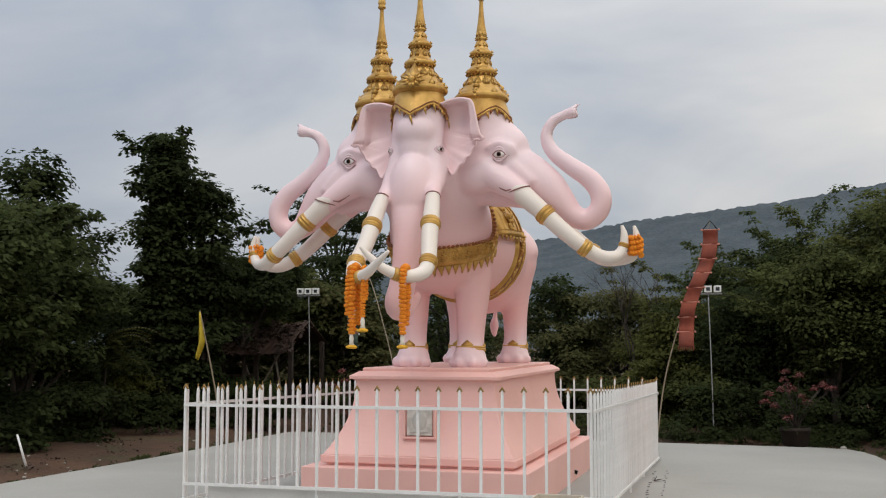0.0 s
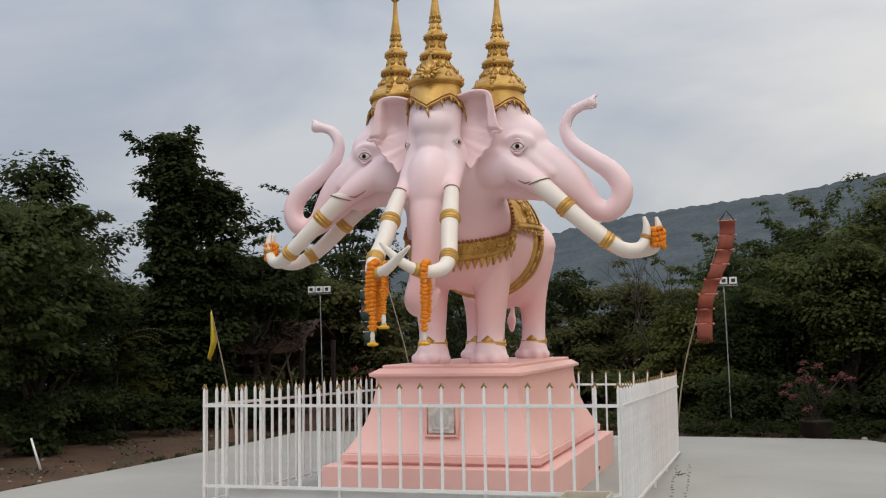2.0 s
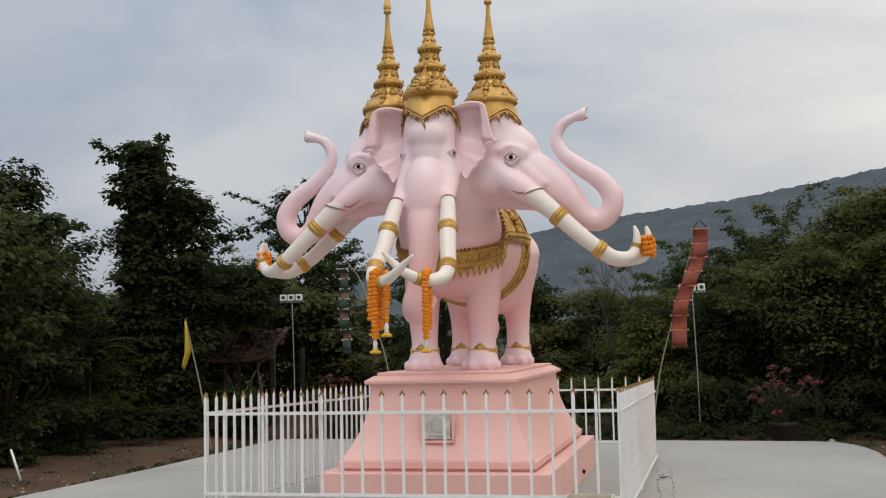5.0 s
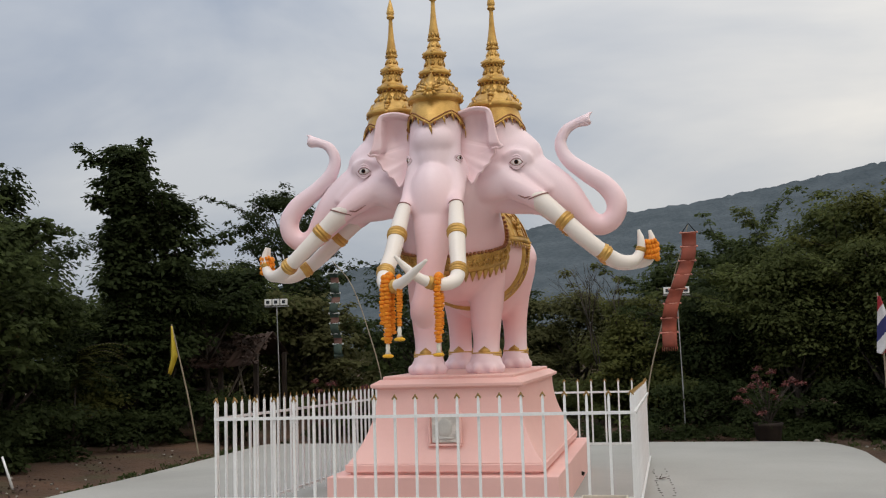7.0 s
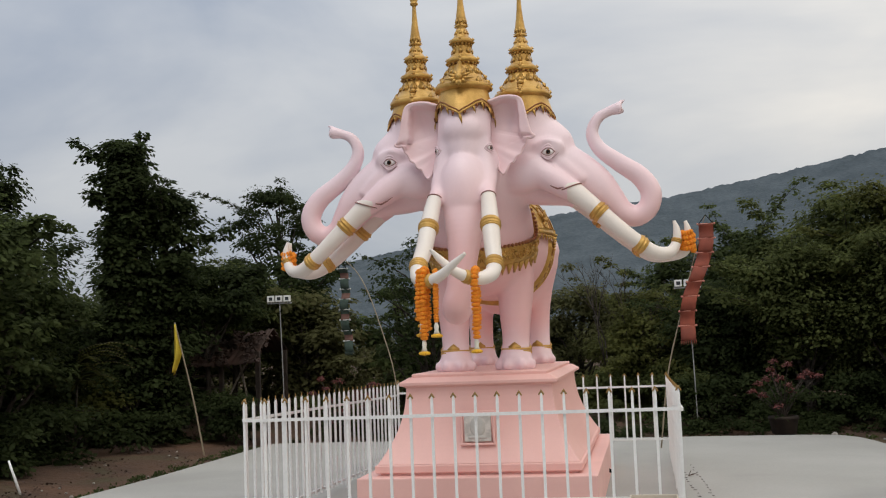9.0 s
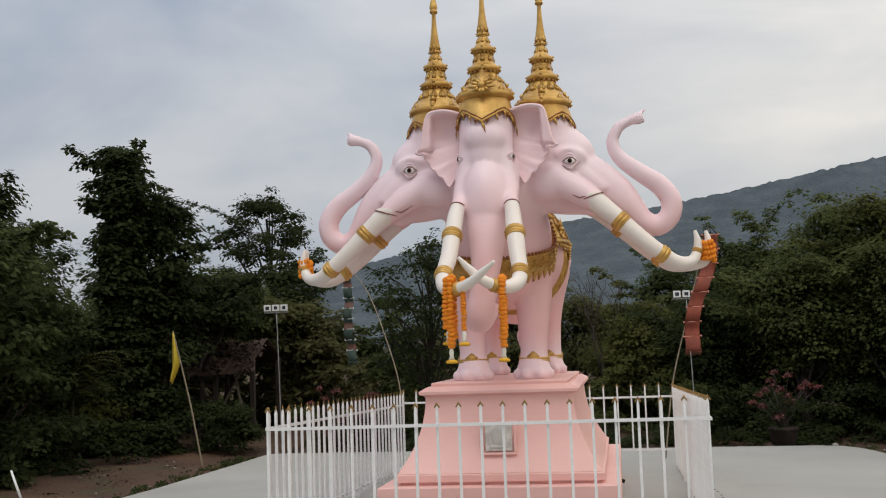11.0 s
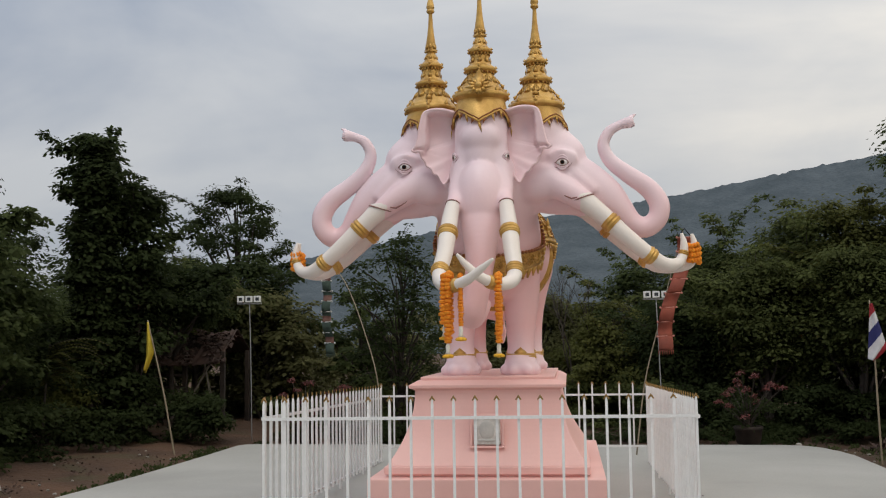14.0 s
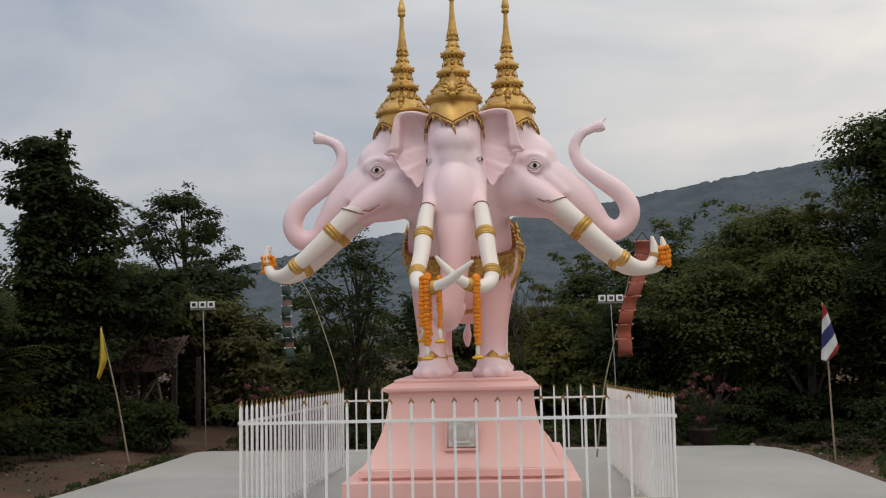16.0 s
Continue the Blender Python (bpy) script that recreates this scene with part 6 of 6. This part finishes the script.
for bx, tilt in ((0.15, -24), (0.62, 30), (0.80, -12)):
    bm = bm_box((0.035, 0.03, 0.95), (0, 0, 0), 0.004)
    bmesh.ops.rotate(bm, cent=(0, 0, 0), matrix=Matrix.Rotation(radians(tilt), 3, "Y"), verts=bm.verts)
    bmesh.ops.translate(bm, vec=(bx, -0.66, 0.82), verts=bm.verts)
    part("brace", bm, M_TWIG, shed, "pale leaning stick")
rf = Soup()
for i in range(60):
    x = -1.15 + 2.25 * i / 59
    zz = 0.012 * math.sin(i * 1.6) + 0.03 * noise.noise((i * 0.9, 2.0, 1.0))
    sag = 0.07 * math.sin(i * 0.11 + 0.4) + 0.03 * noise.noise((i * 0.3, 0, 5))
    rf.v += [(x, -1.0, 1.20 + zz + sag * 0.4), (x, -0.4, 1.52 + zz + sag), (x, 0.25, 1.84 + zz + sag), (x, 1.2, 1.40 + zz)]
for i in range(59):
    for j in range(3):
        a = i * 4 + j
        rf.f.append((a, a + 4, a + 5, a + 1)); rf.m.append(0)
roof = rf.make("roof", [M_ROOF], True, shed)
roof.modifiers.new("thickness", "SOLIDIFY").thickness = 0.012
rgl = np.random.default_rng(31)
cover = np.stack([rgl.uniform(-1.15, 1.1, 90), rgl.uniform(-1.0, 0.3, 90)], 1)
cover = np.concatenate([cover, (1.22 + (cover[:, 1:] + 1.0) * 0.49)], 1)
leaves_mesh("leaf_cover", cover, 0.12, 2600, 0.12, M_ROOF, rgl, shed, flat=0.25)["kind"] = "stuff"

# ---------------------------------------------------------------- small things on the ground
rg0 = np.random.default_rng(77)
st = Soup()
for i in range(150):
    side = i % 3
    if side == 0:
        x, y = rg0.uniform(-6.6, -4.85), rg0.uniform(-2, 6.5)
    elif side == 1:
        x, y = rg0.uniform(4.95, 6.6), rg0.uniform(1.5, 6.5)
    else:
        x, y = rg0.uniform(-4.5, 5.0), rg0.uniform(6.3, 7.0)
    z = -0.10 + (min(0.14, (-5.0 - x) * 0.07) if x < -5 else 0)
    r = rg0.uniform(0.01, 0.032) * (1.4 if i % 17 == 0 else 1)
    st.ball((x, y, z + r * 0.3), (r, r * rg0.uniform(0.6, 1), r * 0.6), 0, 6, 4)
tagged(st.make("stones", [M_STONE], False), "scattered small grey stones at the slab's edge", "stones", kind="stuff")

gr = np.random.default_rng(78)
pts = []
for i in range(260):
    k = i % 3
    if k == 0:
        x = gr.uniform(-5.2, -4.78); y = gr.uniform(-2.5, 6.2)
    elif k == 1:
        x = gr.uniform(4.98, 6.4); y = gr.uniform(1.8, 6.4)
    else:
        x = gr.uniform(-5.2, 5.2); y = gr.uniform(6.3, 6.6)
    z = -0.11 + (min(0.14, (-5.0 - x) * 0.07) if x < -5 else 0)
    pts.append((x, y, z + 0.03))
tagged(leaves_mesh("grass", pts, 0.07, 4500, 0.065, M_LEAF_MID, gr, None, droop=-0.9), "tufts of short grass along the slab's edge", "grass", kind="stuff")

gl = np.random.default_rng(79)
lit = np.stack([gl.uniform(-11, 11, 500), gl.uniform(-3, 12, 500), np.full(500, -0.08)], 1)
keep = (np.abs(lit[:, 0]) > 5.1) | (lit[:, 1] > 6.4)
lit = lit[keep]
lit[:, 2] += np.where(lit[:, 0] < -5, np.minimum(0.14, (-5.0 - lit[:, 0]) * 0.07), 0)
tagged(leaves_mesh("leaf_litter", lit, 0.25, 5000, 0.07, M_ROOF, gl, None, flat=0.05), "dry brown fallen leaves on the dirt", "leaf litter", kind="stuff")



def frond_sapling(x, y, zb, h, seed, label):
    """A young tree whose long twigs carry two ranks of narrow leaflets."""
    rg = np.random.default_rng(seed)
    root = empty("sapling", (x, y, zb))
    tagged(root, label, "tree", group="trees round the slab")
    s = Soup()
    s.tube([(0, 0, -0.2), (0.05, 0, h * 0.5), (0.12, 0, h)], [0.022, 0.017, 0.008], 7)
    lf = Soup()
    for i in range(15):
        a = -0.9 + 1.9 * rg.random()
        base = Vector((0.05 + 0.07 * i / 15, 0, h * (0.62 + 0.38 * i / 15)))
        ln = rg.uniform(0.65, 1.05)
        way = Vector((math.cos(a), -0.5 * math.sin(a), 0))
        pts = [base + way * (ln * u) + Vector((0, 0, 0.22 * ln * math.sin(u * 2.2) - 0.16 * u * u)) for u in np.linspace(0, 1, 9)]
        tw = Soup()
        tw.tube(pts, [0.007 - 0.0006 * k for k in range(9)], 4)
        tw.make("twig", [M_BARK], True, root)
        side = way.cross(Vector((0, 0, 1)))
        for k in range(1, 9):
            for sg in (-1, 1):
                for u in (0.0, 0.5):
                    p = pts[k - 1].lerp(pts[k], u)
                    lf.leaf(p, (0.1 * sg, 0, 1), side * sg + way * 0.5 + Vector((0, 0, -0.25)), 0.045, 0.17 * (1.15 - 0.07 * k), 0.004)
    s.make("trunk", [M_BARK], True, root)
    lf.make("crown", [M_LEAF_YELLOW], True, root)["kind"] = "stuff"
    return root


frond_sapling(-7.45, 5.15, 0.1, 1.62, 4, "young tree with long feathery pale green fronds")
frond_sapling(-8.6, 3.3, 0.15, 3.0, 6, "tall sapling with feathery drooping fronds by the dirt")

dead = Soup()
dead.tube([(-8.27, 5.15, -0.05), (-8.12, 5.1, 0.45), (-7.93, 5.08, 0.9)], [0.018, 0.016, 0.010], 7)
tagged(dead.make("dead_branch", [M_TWIG], True), "pale dead branch leaning in the dark undergrowth", "branch")

hp = Soup()
rg1 = np.random.default_rng(12)
for i in range(140):
    a, r = rg1.uniform(0, 6.28), 0.42 * math.sqrt(rg1.random())
    z = 0.20 * (1 - (r / 0.45) ** 2)
    d = Vector((rg1.normal(), rg1.normal(), 0.35 * rg1.normal())).normalized()
    hp.leaf((5.75 + r * math.cos(a) * 1.3, 6.1 + r * math.sin(a), -0.10 + z), (0.2 * rg1.normal(), 0.2 * rg1.normal(), 1), d, 0.06, rg1.uniform(0.10, 0.22), 0.012)
tagged(hp.make("leaf_heap", [M_ROOF], False), "low heap of dry brown leaves and twigs", "leaf heap", kind="stuff")
wr = Soup()
wr.ball((4.26, 6.22, 0.005), (0.052, 0.045, 0.042), 0, 9, 6)
tagged(wr.make("rock", [M_STONE], False), "single pale rounded rock behind the slab's edge", "rock")

# broken white stake leaning at the wood's edge
stk = Soup()
stk.tube([(-6.05, 1.4, -0.05), (-6.22, 1.42, 0.36)], [0.018, 0.014], 8)
tagged(stk.make("stake", [M_FENCE], True), "short white painted stake leaning in the dirt", "stake")
# fallen leaf and crack marks on the slab beside the fence
lf = Soup()
lf.leaf((1.96, 1.6, SLAB + 0.006), (0, 0, 1), (1, 0.2, 0.25), 0.05, 0.11, 0.012)
lf.tube([(1.96, 1.6, SLAB + 0.006), (1.99, 1.61, SLAB + 0.06)], [0.006, 0.003], 5)
tagged(lf.make("dry_leaf", [M_ROOF], False), "dry brown curled leaf on the concrete", "leaf")

# two rows of small rust spots on the slab beside the fence
sp = Soup()
rgs = random.Random(5)
for row in (0, 1):
    for k in range(13):
        y = 0.1 + 0.205 * k + rgs.uniform(-0.05, 0.05)
        x = 2.01 - 0.05 * y + 0.14 * row + rgs.uniform(-0.015, 0.015)
        sp.ball((x, y, SLAB + 0.001), (rgs.uniform(0.010, 0.022), rgs.uniform(0.012, 0.03), 0.003), 0, 8, 4)
tagged(sp.make("rust_spots", [M_WOOD], True), "two rows of small dark rust spots on the concrete", "stains", kind="stuff")
